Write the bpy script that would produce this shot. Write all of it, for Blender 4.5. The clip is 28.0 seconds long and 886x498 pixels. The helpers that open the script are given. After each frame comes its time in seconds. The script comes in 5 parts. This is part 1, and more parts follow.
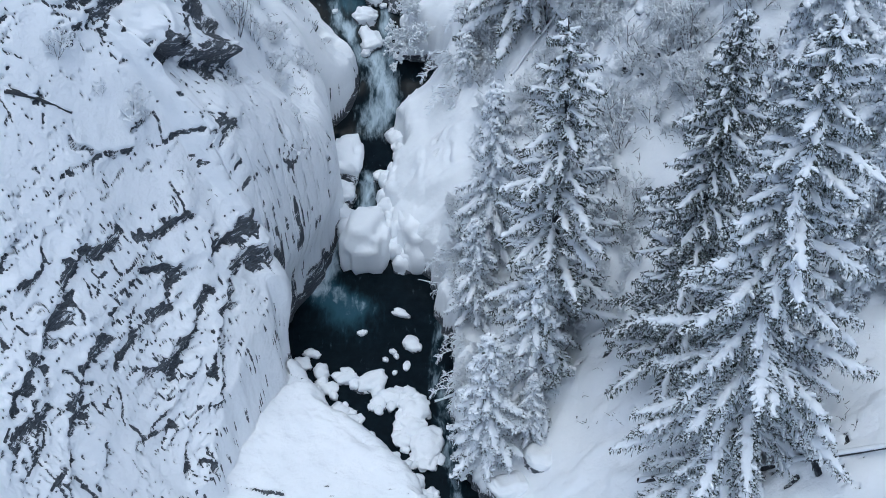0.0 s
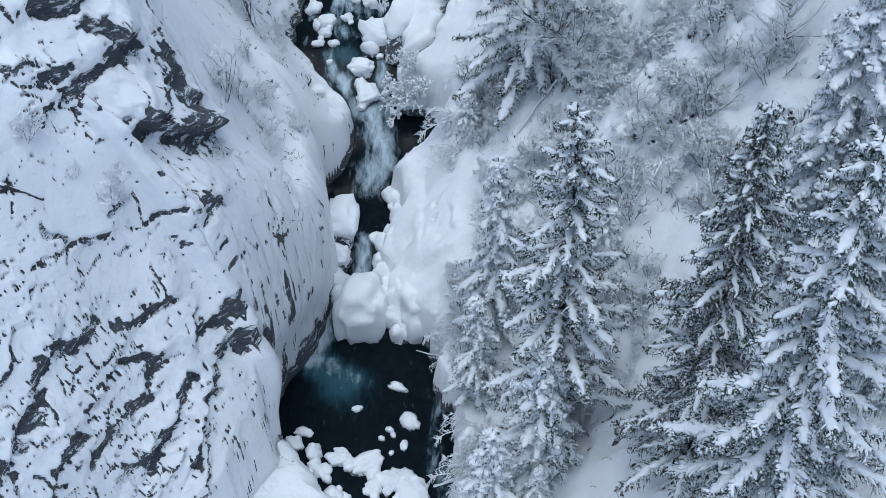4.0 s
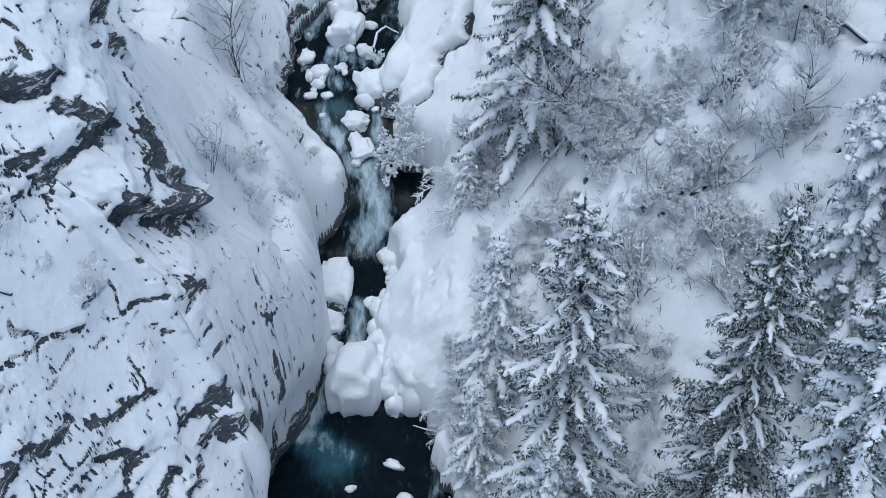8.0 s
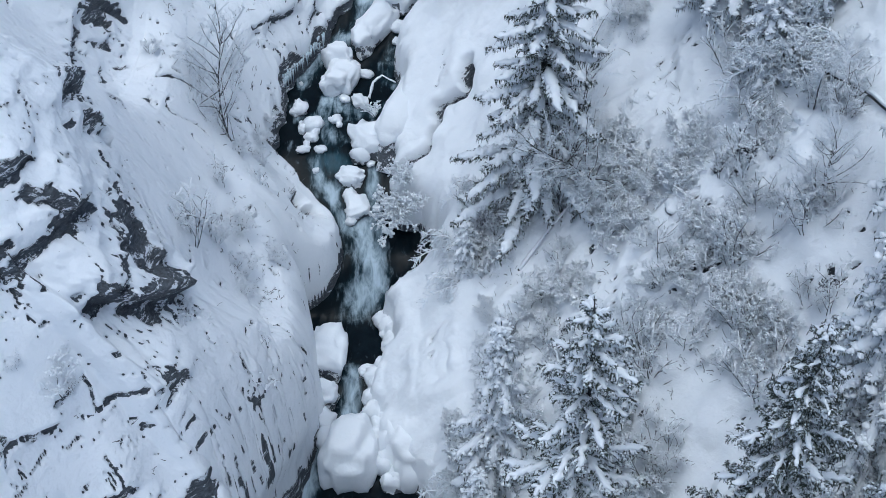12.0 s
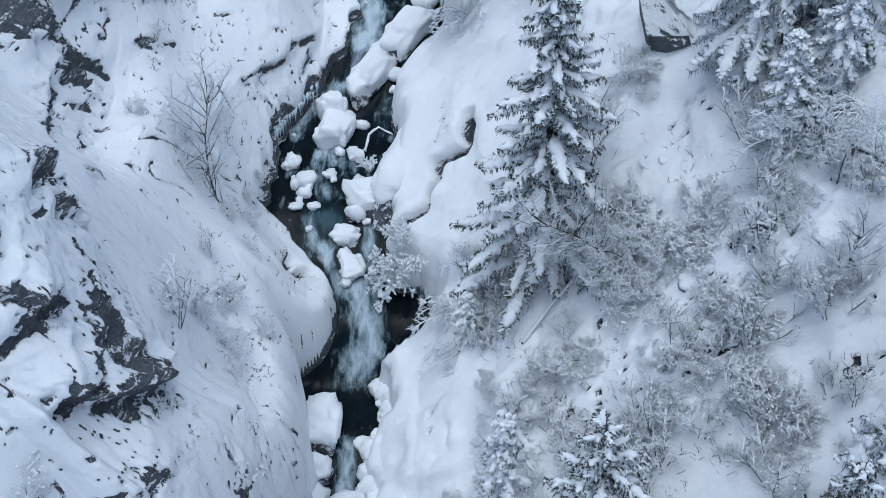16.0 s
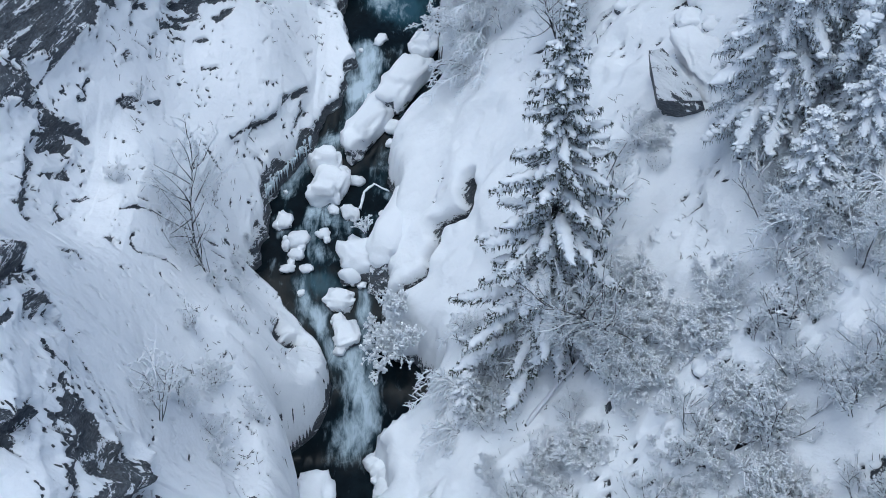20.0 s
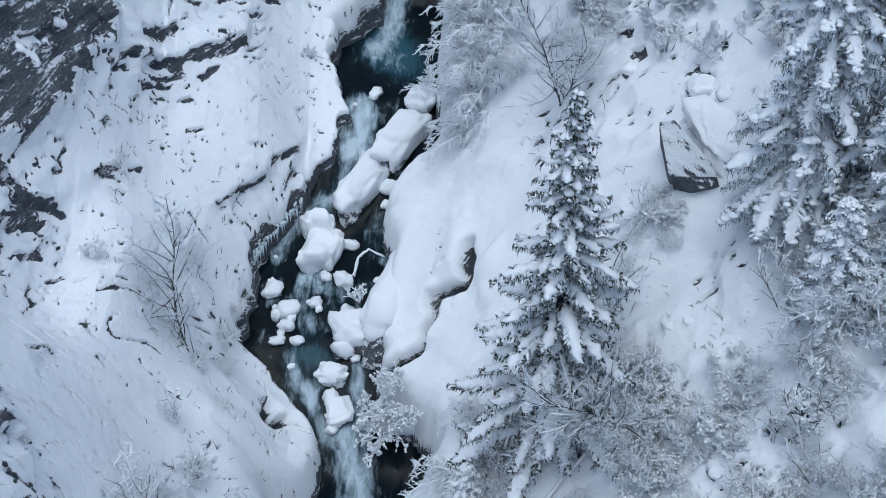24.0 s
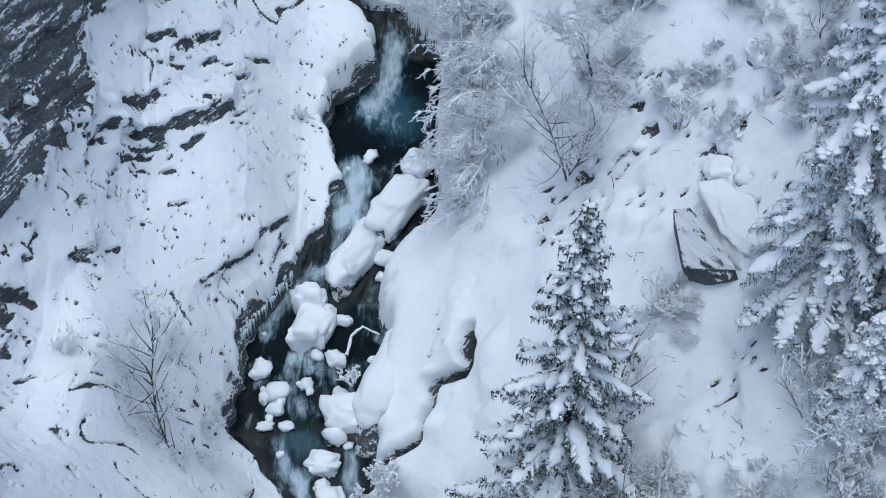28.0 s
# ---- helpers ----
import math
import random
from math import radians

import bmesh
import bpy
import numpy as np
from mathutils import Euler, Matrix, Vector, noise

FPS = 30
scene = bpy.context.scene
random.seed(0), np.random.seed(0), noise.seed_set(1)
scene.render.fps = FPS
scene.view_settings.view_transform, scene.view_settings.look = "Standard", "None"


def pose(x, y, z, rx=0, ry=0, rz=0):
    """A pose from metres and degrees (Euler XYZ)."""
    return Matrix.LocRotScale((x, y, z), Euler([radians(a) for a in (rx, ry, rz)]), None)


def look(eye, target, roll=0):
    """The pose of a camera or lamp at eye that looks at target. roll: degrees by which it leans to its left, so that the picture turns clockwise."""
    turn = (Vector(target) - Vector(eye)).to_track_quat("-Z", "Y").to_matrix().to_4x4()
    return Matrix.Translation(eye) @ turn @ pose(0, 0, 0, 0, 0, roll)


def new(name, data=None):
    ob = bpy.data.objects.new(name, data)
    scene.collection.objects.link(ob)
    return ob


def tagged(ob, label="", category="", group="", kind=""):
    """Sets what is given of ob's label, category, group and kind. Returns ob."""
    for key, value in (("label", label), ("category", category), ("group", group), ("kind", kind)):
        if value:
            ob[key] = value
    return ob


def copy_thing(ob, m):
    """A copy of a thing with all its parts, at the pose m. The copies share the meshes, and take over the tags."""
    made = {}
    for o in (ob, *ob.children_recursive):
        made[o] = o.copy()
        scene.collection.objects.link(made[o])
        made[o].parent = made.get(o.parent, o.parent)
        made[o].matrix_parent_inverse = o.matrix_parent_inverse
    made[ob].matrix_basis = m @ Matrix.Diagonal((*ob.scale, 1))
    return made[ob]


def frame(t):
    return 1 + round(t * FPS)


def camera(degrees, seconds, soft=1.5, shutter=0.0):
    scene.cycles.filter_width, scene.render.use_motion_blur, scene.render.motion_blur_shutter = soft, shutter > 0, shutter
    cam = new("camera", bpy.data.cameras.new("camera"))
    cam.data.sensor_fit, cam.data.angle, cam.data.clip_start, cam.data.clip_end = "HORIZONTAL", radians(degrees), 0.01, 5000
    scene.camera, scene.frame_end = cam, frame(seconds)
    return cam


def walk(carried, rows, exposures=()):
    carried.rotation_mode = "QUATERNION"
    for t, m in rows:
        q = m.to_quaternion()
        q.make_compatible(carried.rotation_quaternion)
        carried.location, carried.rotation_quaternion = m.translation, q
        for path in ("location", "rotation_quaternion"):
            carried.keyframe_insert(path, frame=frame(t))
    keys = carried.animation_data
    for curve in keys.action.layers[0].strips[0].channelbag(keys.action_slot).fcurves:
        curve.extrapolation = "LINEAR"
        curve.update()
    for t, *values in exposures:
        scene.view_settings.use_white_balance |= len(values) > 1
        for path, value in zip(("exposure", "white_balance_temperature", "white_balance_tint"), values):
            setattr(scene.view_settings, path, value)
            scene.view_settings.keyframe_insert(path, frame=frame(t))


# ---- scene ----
cam = camera(37.0, 28.0, soft=0.8)
# seconds, then the eye in metres and its turn in degrees: a level flight up the gorge, looking 45 degrees down
ROWS = [
    (0, 0.000, 0.000, 51.200, 44.500, 0.000, 0.000),
    (2, -0.003, 2.497, 51.148, 44.498, -0.001, -0.001),
    (4, 0.030, 4.895, 51.148, 44.496, -0.001, -0.002),
    (6, 0.074, 7.217, 51.164, 44.494, -0.002, -0.004),
    (8, 0.116, 9.481, 51.170, 44.492, -0.003, -0.005),
    (10, 0.148, 11.702, 51.156, 44.489, -0.005, -0.007),
    (12, 0.170, 13.891, 51.121, 44.486, -0.006, -0.010),
    (14, 0.184, 16.058, 51.071, 44.482, -0.007, -0.013),
    (16, 0.197, 18.213, 51.014, 44.478, -0.009, -0.016),
    (18, 0.213, 20.365, 50.962, 44.474, -0.011, -0.020),
    (20, 0.239, 22.528, 50.922, 44.469, -0.014, -0.025),
    (22, 0.276, 24.719, 50.896, 44.463, -0.016, -0.030),
    (24, 0.319, 26.958, 50.882, 44.456, -0.020, -0.037),
    (26, 0.359, 29.274, 50.863, 44.448, -0.023, -0.044),
    (28, 0.378, 31.700, 50.809, 44.440, -0.027, -0.053),
]
walk(cam, [(t, pose(x, y, z, rx, ry, rz)) for t, x, y, z, rx, ry, rz in ROWS], exposures=[(0, -0.28, 5320, 1), (28, -0.28, 5320, 1)])


# ---- overcast winter daylight ----
ELEVATION, BEARING = 80.0, 198.0  # the bright part of the clouds: degrees up, and degrees clockwise from the way the camera flies
world = bpy.data.worlds.new("overcast_sky")
scene.world = world
world.use_nodes = True
sky = world.node_tree.nodes.new("ShaderNodeTexSky")
sky.sky_type, sky.sun_disc = "NISHITA", False
sky.sun_elevation, sky.sun_rotation = radians(ELEVATION), radians(BEARING)
sky.air_density, sky.dust_density, sky.ozone_density = 1.0, 6.0, 1.5
background = world.node_tree.nodes["Background"]
background.inputs["Strength"].default_value = 0.13
world.node_tree.links.new(sky.outputs["Color"], background.inputs["Color"])
sun = new("sun", bpy.data.lights.new("sun", "SUN"))
sun.data.energy, sun.data.angle, sun.data.color = 0.7, radians(50), (1.0, 0.96, 0.9)
sun_way = Vector((math.sin(radians(BEARING)) * math.cos(radians(ELEVATION)), math.cos(radians(BEARING)) * math.cos(radians(ELEVATION)), math.sin(radians(ELEVATION))))
sun.matrix_world = look(sun_way * 200, (0, 0, 0))


# ---- materials ----
def material(name, rough=0.8):
    m = bpy.data.materials.new(name)
    m.use_nodes = True
    tree = m.node_tree
    shader = tree.nodes["Principled BSDF"]
    shader.inputs["Roughness"].default_value = rough
    return m, tree.nodes, tree.links, shader


def noise_node(nodes, links, coord, scale, detail=4.0, rough=0.6, distort=0.0):
    n = nodes.new("ShaderNodeTexNoise")
    n.inputs["Scale"].default_value, n.inputs["Detail"].default_value = scale, detail
    n.inputs["Roughness"].default_value, n.inputs["Distortion"].default_value = rough, distort
    links.new(coord, n.inputs["Vector"])
    return n.outputs["Fac"]


def stretch(nodes, links, coord, size, turn=(0, 0, 0)):
    n = nodes.new("ShaderNodeMapping")
    n.inputs["Scale"].default_value, n.inputs["Rotation"].default_value = size, turn
    links.new(coord, n.inputs["Vector"])
    return n.outputs["Vector"]


def ramp(nodes, links, fac, *stops):
    n = nodes.new("ShaderNodeValToRGB")
    while len(n.color_ramp.elements) < len(stops):
        n.color_ramp.elements.new(0.5)
    for e, (place, colour) in zip(n.color_ramp.elements, stops):
        e.position, e.color = place, (*colour, 1)
    links.new(fac, n.inputs["Fac"])
    return n.outputs["Color"]


def sums(nodes, links, kind, a, b, clamp=False):
    n = nodes.new("ShaderNodeMath")
    n.operation, n.use_clamp = kind, clamp
    for socket, v in zip(n.inputs, (a, b)):
        if isinstance(v, (int, float)):
            socket.default_value = v
        else:
            links.new(v, socket)
    return n.outputs[0]


def span(nodes, links, v, lo, hi):
    n = nodes.new("ShaderNodeMapRange")
    n.interpolation_type = "SMOOTHSTEP"
    n.inputs["From Min"].default_value, n.inputs["From Max"].default_value = lo, hi
    links.new(v, n.inputs["Value"])
    return n.outputs["Result"]


def blend(nodes, links, fac, a, b):
    n = nodes.new("ShaderNodeMix")
    n.data_type = "RGBA"
    for socket, v in ((n.inputs[0], fac), (n.inputs[6], a), (n.inputs[7], b)):
        if isinstance(v, tuple):
            socket.default_value = (*v, 1)
        else:
            links.new(v, socket)
    return n.outputs[2]


def relief(nodes, links, shader, height, strength, distance):
    n = nodes.new("ShaderNodeBump")
    n.inputs["Strength"].default_value, n.inputs["Distance"].default_value = strength, distance
    links.new(height, n.inputs["Height"])
    links.new(n.outputs["Normal"], shader.inputs["Normal"])


SNOW_A, SNOW_B = (0.80, 0.83, 0.87), (0.88, 0.90, 0.93)


def snow_colour(nodes, links, coord):
    fac = noise_node(nodes, links, coord, 0.35, 5, 0.65)
    return ramp(nodes, links, fac, (0.3, SNOW_A), (0.7, SNOW_B))


def rock_colour(nodes, links, coord):
    broad = noise_node(nodes, links, coord, 0.5, 5, 0.7)
    fine = noise_node(nodes, links, stretch(nodes, links, coord, (3, 3, 9), (0.35, 0.2, 0)), 1.6, 6, 0.75)
    body = ramp(nodes, links, fine, (0.3, (0.03, 0.032, 0.036)), (0.5, (0.088, 0.094, 0.103)), (0.72, (0.21, 0.215, 0.225)))
    warm = ramp(nodes, links, broad, (0.5, (0.90, 0.97, 1.06)), (0.8, (1.02, 1.0, 0.98)))
    n = nodes.new("ShaderNodeMix")
    n.data_type, n.blend_type = "RGBA", "MULTIPLY"
    n.inputs[0].default_value = 1.0
    links.new(body, n.inputs[6])
    links.new(warm, n.inputs[7])
    return n.outputs[2], fine


def place_of(nodes):
    return nodes.new("ShaderNodeNewGeometry").outputs["Position"]


# ground: deep snow, with rock where the attribute "bare" says that the snow has slid off; clefts and holes take that
# colour as shade
ground_mat, N, K, S = material("snow_and_rock", 0.75)
P = place_of(N)
bare = N.new("ShaderNodeAttribute")
bare.attribute_name = "bare"
bedding = stretch(N, K, stretch(N, K, P, (1, 1, 1), (0.12, 0.2, -1.206)), (0.45, 1.7, 3.0))
fine = noise_node(N, K, bedding, 3.2, 4, 0.65, 0.05)
flake = noise_node(N, K, P, 9.0, 3, 0.7)
frayed = sums(N, K, "ADD", sums(N, K, "MULTIPLY", sums(N, K, "SUBTRACT", fine, 0.5), 1.1), sums(N, K, "MULTIPLY", sums(N, K, "SUBTRACT", flake, 0.5), 0.5))
mask = span(N, K, sums(N, K, "ADD", bare.outputs["Fac"], sums(N, K, "MULTIPLY", frayed, span(N, K, bare.outputs["Fac"], 0.0, 0.3))), 0.44, 0.54)
rock, rough_rock = rock_colour(N, K, P)
dusting = span(N, K, sums(N, K, "ADD", noise_node(N, K, bedding, 1.15, 6, 0.72, 0.15), sums(N, K, "MULTIPLY", sums(N, K, "SUBTRACT", flake, 0.5), 0.3)), 0.56, 0.60)
rock = blend(N, K, dusting, rock, SNOW_A)
K.new(blend(N, K, mask, snow_colour(N, K, P), rock), S.inputs["Base Color"])
soft = noise_node(N, K, P, 1.7, 5, 0.55)
crust = noise_node(N, K, P, 14.0, 3, 0.6)
tops = sums(N, K, "ADD", sums(N, K, "MULTIPLY", soft, 1.0), sums(N, K, "MULTIPLY", crust, 0.12))
high = sums(N, K, "ADD", sums(N, K, "MULTIPLY", tops, sums(N, K, "SUBTRACT", 1.0, mask)), sums(N, K, "MULTIPLY", rough_rock, mask))
relief(N, K, S, sums(N, K, "SUBTRACT", high, sums(N, K, "MULTIPLY", mask, 0.5)), 0.8, 0.14)

# loose snow on boulders, trees and banks
snow_mat, N, K, S = material("fresh_snow", 0.75)
P = place_of(N)
K.new(snow_colour(N, K, P), S.inputs["Base Color"])
relief(N, K, S, noise_node(N, K, P, 5.0, 5, 0.6), 0.5, 0.08)

# bare grey rock
rock_mat, N, K, S = material("wet_grey_rock", 0.6)
P = place_of(N)
rock, rough_rock = rock_colour(N, K, P)
dust = span(N, K, sums(N, K, "ADD", noise_node(N, K, P, 2.2, 5, 0.7), sums(N, K, "MULTIPLY", noise_node(N, K, P, 9.0, 3, 0.7), 0.25)), 0.62, 0.67)
K.new(blend(N, K, dust, rock, SNOW_B), S.inputs["Base Color"])
relief(N, K, S, rough_rock, 0.8, 0.1)

# layered slab, its beds picked out by thin lines of snow
slab_mat, N, K, S = material("layered_rock", 0.7)
geo = N.new("ShaderNodeNewGeometry")
P = geo.outputs["Position"]
facing = N.new("ShaderNodeSeparateXYZ")
K.new(geo.outputs["Normal"], facing.inputs[0])
rock, rough_rock = rock_colour(N, K, P)
beds = noise_node(N, K, stretch(N, K, stretch(N, K, P, (1, 1, 1), (0, 0, 0.89)), (0.9, 5.5, 2.2)), 1.5, 6, 0.7, 0.3)
dust = span(N, K, sums(N, K, "ADD", beds, sums(N, K, "MULTIPLY", facing.outputs["Z"], 0.5)), 0.70, 0.77)
K.new(blend(N, K, dust, rock, SNOW_A), S.inputs["Base Color"])
relief(N, K, S, sums(N, K, "ADD", rough_rock, beds), 0.8, 0.12)

# running water: dark and clear in the pools, white where it falls
water_mat, N, K, S = material("mountain_water", 0.12)
P = place_of(N)
foam = N.new("ShaderNodeAttribute")
foam.attribute_name = "foam"
milky = N.new("ShaderNodeAttribute")
milky.attribute_name = "milky"
lane = N.new("ShaderNodeAttribute")
lane.attribute_name = "lane"
run_at = N.new("ShaderNodeAttribute")
run_at.attribute_name = "run"
flow = N.new("ShaderNodeCombineXYZ")
K.new(sums(N, K, "MULTIPLY", lane.outputs["Fac"], 3.2), flow.inputs[0])
K.new(sums(N, K, "MULTIPLY", run_at.outputs["Fac"], 0.9), flow.inputs[1])
near_lane = span(N, K, lane.outputs["Fac"], 1.6, 0.5)
streak = sums(N, K, "ADD", sums(N, K, "MULTIPLY", sums(N, K, "SUBTRACT", noise_node(N, K, flow.outputs["Vector"], 1.5, 4, 0.55, 0.6), 0.5), near_lane), 0.5)
swirl = noise_node(N, K, stretch(N, K, P, (2.0, 0.7, 0.7)), 1.5, 5, 0.6, 0.5)
white = span(N, K, sums(N, K, "ADD", foam.outputs["Fac"], sums(N, K, "ADD", sums(N, K, "MULTIPLY", sums(N, K, "SUBTRACT", streak, 0.5), 0.35), sums(N, K, "MULTIPLY", sums(N, K, "SUBTRACT", swirl, 0.5), 1.4))), 0.17, 1.0)
haze = span(N, K, sums(N, K, "ADD", milky.outputs["Fac"], sums(N, K, "MULTIPLY", sums(N, K, "SUBTRACT", swirl, 0.5), 0.8)), 0.15, 1.0)
bed = ramp(N, K, noise_node(N, K, P, 1.8, 5, 0.65), (0.35, (0.003, 0.006, 0.009)), (0.6, (0.005, 0.010, 0.014)), (0.8, (0.010, 0.015, 0.019)))
deep = blend(N, K, haze, bed, (0.035, 0.085, 0.115))
K.new(blend(N, K, white, deep, (0.50, 0.59, 0.66)), S.inputs["Base Color"])
K.new(sums(N, K, "ADD", sums(N, K, "MULTIPLY", white, 0.5), 0.22), S.inputs["Roughness"])
S.inputs["Specular IOR Level"].default_value = 0.08
relief(N, K, S, sums(N, K, "ADD", streak, sums(N, K, "MULTIPLY", swirl, 0.5)), 0.25, 0.06)

# dark stems with frost along their upper sides
stem_mat, N, K, S = material("frosted_stems", 0.85)
geo = N.new("ShaderNodeNewGeometry")
parts = N.new("ShaderNodeSeparateXYZ")
K.new(geo.outputs["Normal"], parts.inputs[0])
up = sums(N, K, "ADD", sums(N, K, "MULTIPLY", parts.outputs["Z"], 0.4), noise_node(N, K, geo.outputs["Position"], 3.0, 4, 0.7))
K.new(ramp(N, K, up, (0.46, (0.035, 0.036, 0.042)), (0.54, (0.34, 0.38, 0.44)), (0.62, (0.84, 0.88, 0.94))), S.inputs["Base Color"])

# needles, bark and twigs
needle_mat, N, K, S = material("spruce_needles", 0.7)
P = place_of(N)
green = ramp(N, K, noise_node(N, K, P, 3.0, 4, 0.7), (0.3, (0.012, 0.018, 0.015)), (0.55, (0.034, 0.045, 0.034)), (0.75, (0.075, 0.085, 0.065)))
rime = span(N, K, noise_node(N, K, P, 7.0, 3, 0.7), 0.46, 0.60)
K.new(blend(N, K, sums(N, K, "MULTIPLY", rime, 0.85), green, (0.62, 0.66, 0.70)), S.inputs["Base Color"])

white_needle_mat, N, K, S = material("rimed_needles", 0.75)
P = place_of(N)
green = ramp(N, K, noise_node(N, K, P, 3.0, 4, 0.7), (0.3, (0.03, 0.04, 0.035)), (0.7, (0.10, 0.115, 0.10)))
rime = span(N, K, noise_node(N, K, P, 5.0, 4, 0.7), 0.40, 0.54)
K.new(blend(N, K, rime, green, (0.76, 0.80, 0.85)), S.inputs["Base Color"])

bark_mat, N, K, S = material("dark_bark", 0.85)
P = place_of(N)
bark = noise_node(N, K, stretch(N, K, P, (6, 6, 1.5)), 3.0, 5, 0.7)
K.new(ramp(N, K, bark, (0.3, (0.016, 0.018, 0.022)), (0.7, (0.062, 0.066, 0.074))), S.inputs["Base Color"])
relief(N, K, S, bark, 0.8, 0.03)

# twigs furred with hoarfrost, white on their upper sides
frost_mat, N, K, S = material("frosted_twigs", 0.8)
geo = N.new("ShaderNodeNewGeometry")
parts = N.new("ShaderNodeSeparateXYZ")
K.new(geo.outputs["Normal"], parts.inputs[0])
rough_frost = noise_node(N, K, geo.outputs["Position"], 4.0, 4, 0.7)
up = sums(N, K, "ADD", sums(N, K, "MULTIPLY", parts.outputs["Z"], 0.45), rough_frost)
K.new(ramp(N, K, up, (0.04, (0.15, 0.16, 0.18)), (0.16, (0.62, 0.68, 0.76)), (0.32, (0.87, 0.91, 0.96))), S.inputs["Base Color"])

ice_mat, N, K, S = material("icicle_ice", 0.2)
K.new(ramp(N, K, noise_node(N, K, place_of(N), 6.0, 3, 0.6), (0.3, (0.45, 0.55, 0.62)), (0.7, (0.75, 0.82, 0.86))), S.inputs["Base Color"])



# ---- lie of the land: water levels and banks along the gorge, then the slopes on both sides ----
WATER = [(20, -1.2), (38, -0.25), (43, 0.0), (48.2, 0.05), (50, 0.5), (52.0, 1.0), (54.2, 2.0), (56.3, 2.1), (57.5, 2.25), (58.9, 4.2), (62, 5.0),
         (64.5, 6.3), (67.5, 6.9), (70.5, 7.4), (73.5, 8.7), (77.2, 10.0), (84.5, 10.15), (87, 12.0), (95, 14.5)]
BANK_L = [(20, 0.5), (33.5, 0.0), (35, -1.0), (36.5, -2.2), (38.4, -4.2), (40.7, -5.4), (42.1, -6.7), (42.9, -8.3), (44.7, -7.9),
          (46.2, -7.2), (48, -6.2), (50.5, -5.6), (52, -5.3), (54.5, -5.6), (56.5, -6.3), (57.3, -6.4), (58, -5.3), (58.6, -4.8),
          (59.6, -4.6), (61.4, -4.9), (62.7, -5.8), (63.5, -6.6), (64.4, -8.5), (66.5, -8.0), (68.7, -8.1), (70.3, -7.0), (71.3, -6.2),
          (72.6, -5.3), (74.2, -4.5), (76.3, -4.1), (78.5, -4.5), (81.2, -4.7), (82, -3.3), (84.2, -2.5), (85.8, -3.4), (87, -4.8), (95, -7)]
BANK_R = [(20, 3.5), (34.6, 1.6), (37.1, 0.7), (40.7, 0.4), (43.9, 0.15), (45.4, -0.3), (47.8, -0.5), (48.9, -2.3), (50, -2.9), (51.4, -3.2),
          (53.5, -3.4), (54.8, -2.5), (57, -3.0), (57.35, -2.2), (57.9, -1.05), (59.3, -0.35), (60.5, -0.9), (61.8, -2.5), (63.3, -2.9),
          (66.5, -2.7), (69.2, -2.2), (70.7, -2.4), (71.8, -1.8), (72.9, 0.0), (74, 0.75), (75.6, 0.25), (78, 0.3), (80.8, 0.6),
          (82.9, 1.0), (84.0, 0.6), (85.3, -0.8), (86.5, -1.7), (88, -1.4), (95, -3)]
# the western side: north and height, along lines ever farther from the stream
WEST = {
    -6: [(30, 0.6), (34, 0.6), (38, 1.2), (41, 3.0), (44, 5.5), (46, 7.0), (48, 8.0), (51, 9.3), (54, 9.1), (58, 6.6), (63, 5.0), (68, 7.3), (73, 9.1), (78, 11.2), (84, 13.3)],
    -8: [(30, 0.6), (34, 1.2), (38, 3.2), (41, 6.8), (44, 9.2), (46, 11.0), (48, 11.1), (51, 9.9), (54, 9.8), (58, 10.2), (63, 6.6), (68, 8.8), (73, 13.2), (78, 13.8), (84, 15.3)],
    -10: [(30, 1.2), (34, 2.8), (38, 6.6), (41, 11.6), (44, 14.6), (46, 15.4), (48, 15.6), (51, 15.0), (54, 13.0), (58, 11.7), (63, 10.3), (68, 11.8), (73, 14.4), (78, 16.0), (84, 17.5)],
    -12: [(30, 3.3), (34, 4.9), (38, 10.7), (41, 16.0), (44, 20.7), (46, 22.8), (48, 22.1), (51, 19.5), (54, 16.9), (58, 15.0), (63, 14.7), (68, 13.4), (73, 15.1), (78, 18.5), (84, 20.8)],
    -14: [(30, 8.4), (34, 11.7), (38, 17.0), (41, 20.4), (44, 23.4), (46, 25.8), (48, 25.8), (51, 23.2), (54, 19.9), (58, 15.6), (63, 14.2), (68, 17.8), (73, 20.8), (78, 24.4), (84, 27.0)],
    -17: [(30, 13.9), (34, 18.3), (38, 22.6), (41, 25.2), (44, 26.9), (46, 27.4), (48, 27.1), (51, 25.3), (54, 22.9), (58, 20.3), (63, 19.7), (68, 24.3), (73, 29.1), (78, 32.0), (84, 34.3)],
}
TOE = [(20, -12.6), (32.6, -10.7), (34, -9.8), (36.1, -9.4), (38.4, -9.0), (40.2, -7.9), (41.2, -7.7), (44.5, -6.0), (60, 0.0)]


def level(table, y):
    ks, vs = zip(*table)
    return np.interp(y, ks, vs)


def rnd(ix, iy, seed):
    v = (ix.astype(np.int64) * 374761393 + iy.astype(np.int64) * 668265263 + seed * 974711) & 0xFFFFFFFF
    v = ((v ^ (v >> 13)) * 1274126177) & 0xFFFFFFFF
    v = v ^ (v >> 16)
    return (v & 0xFFFF) / 65535.0


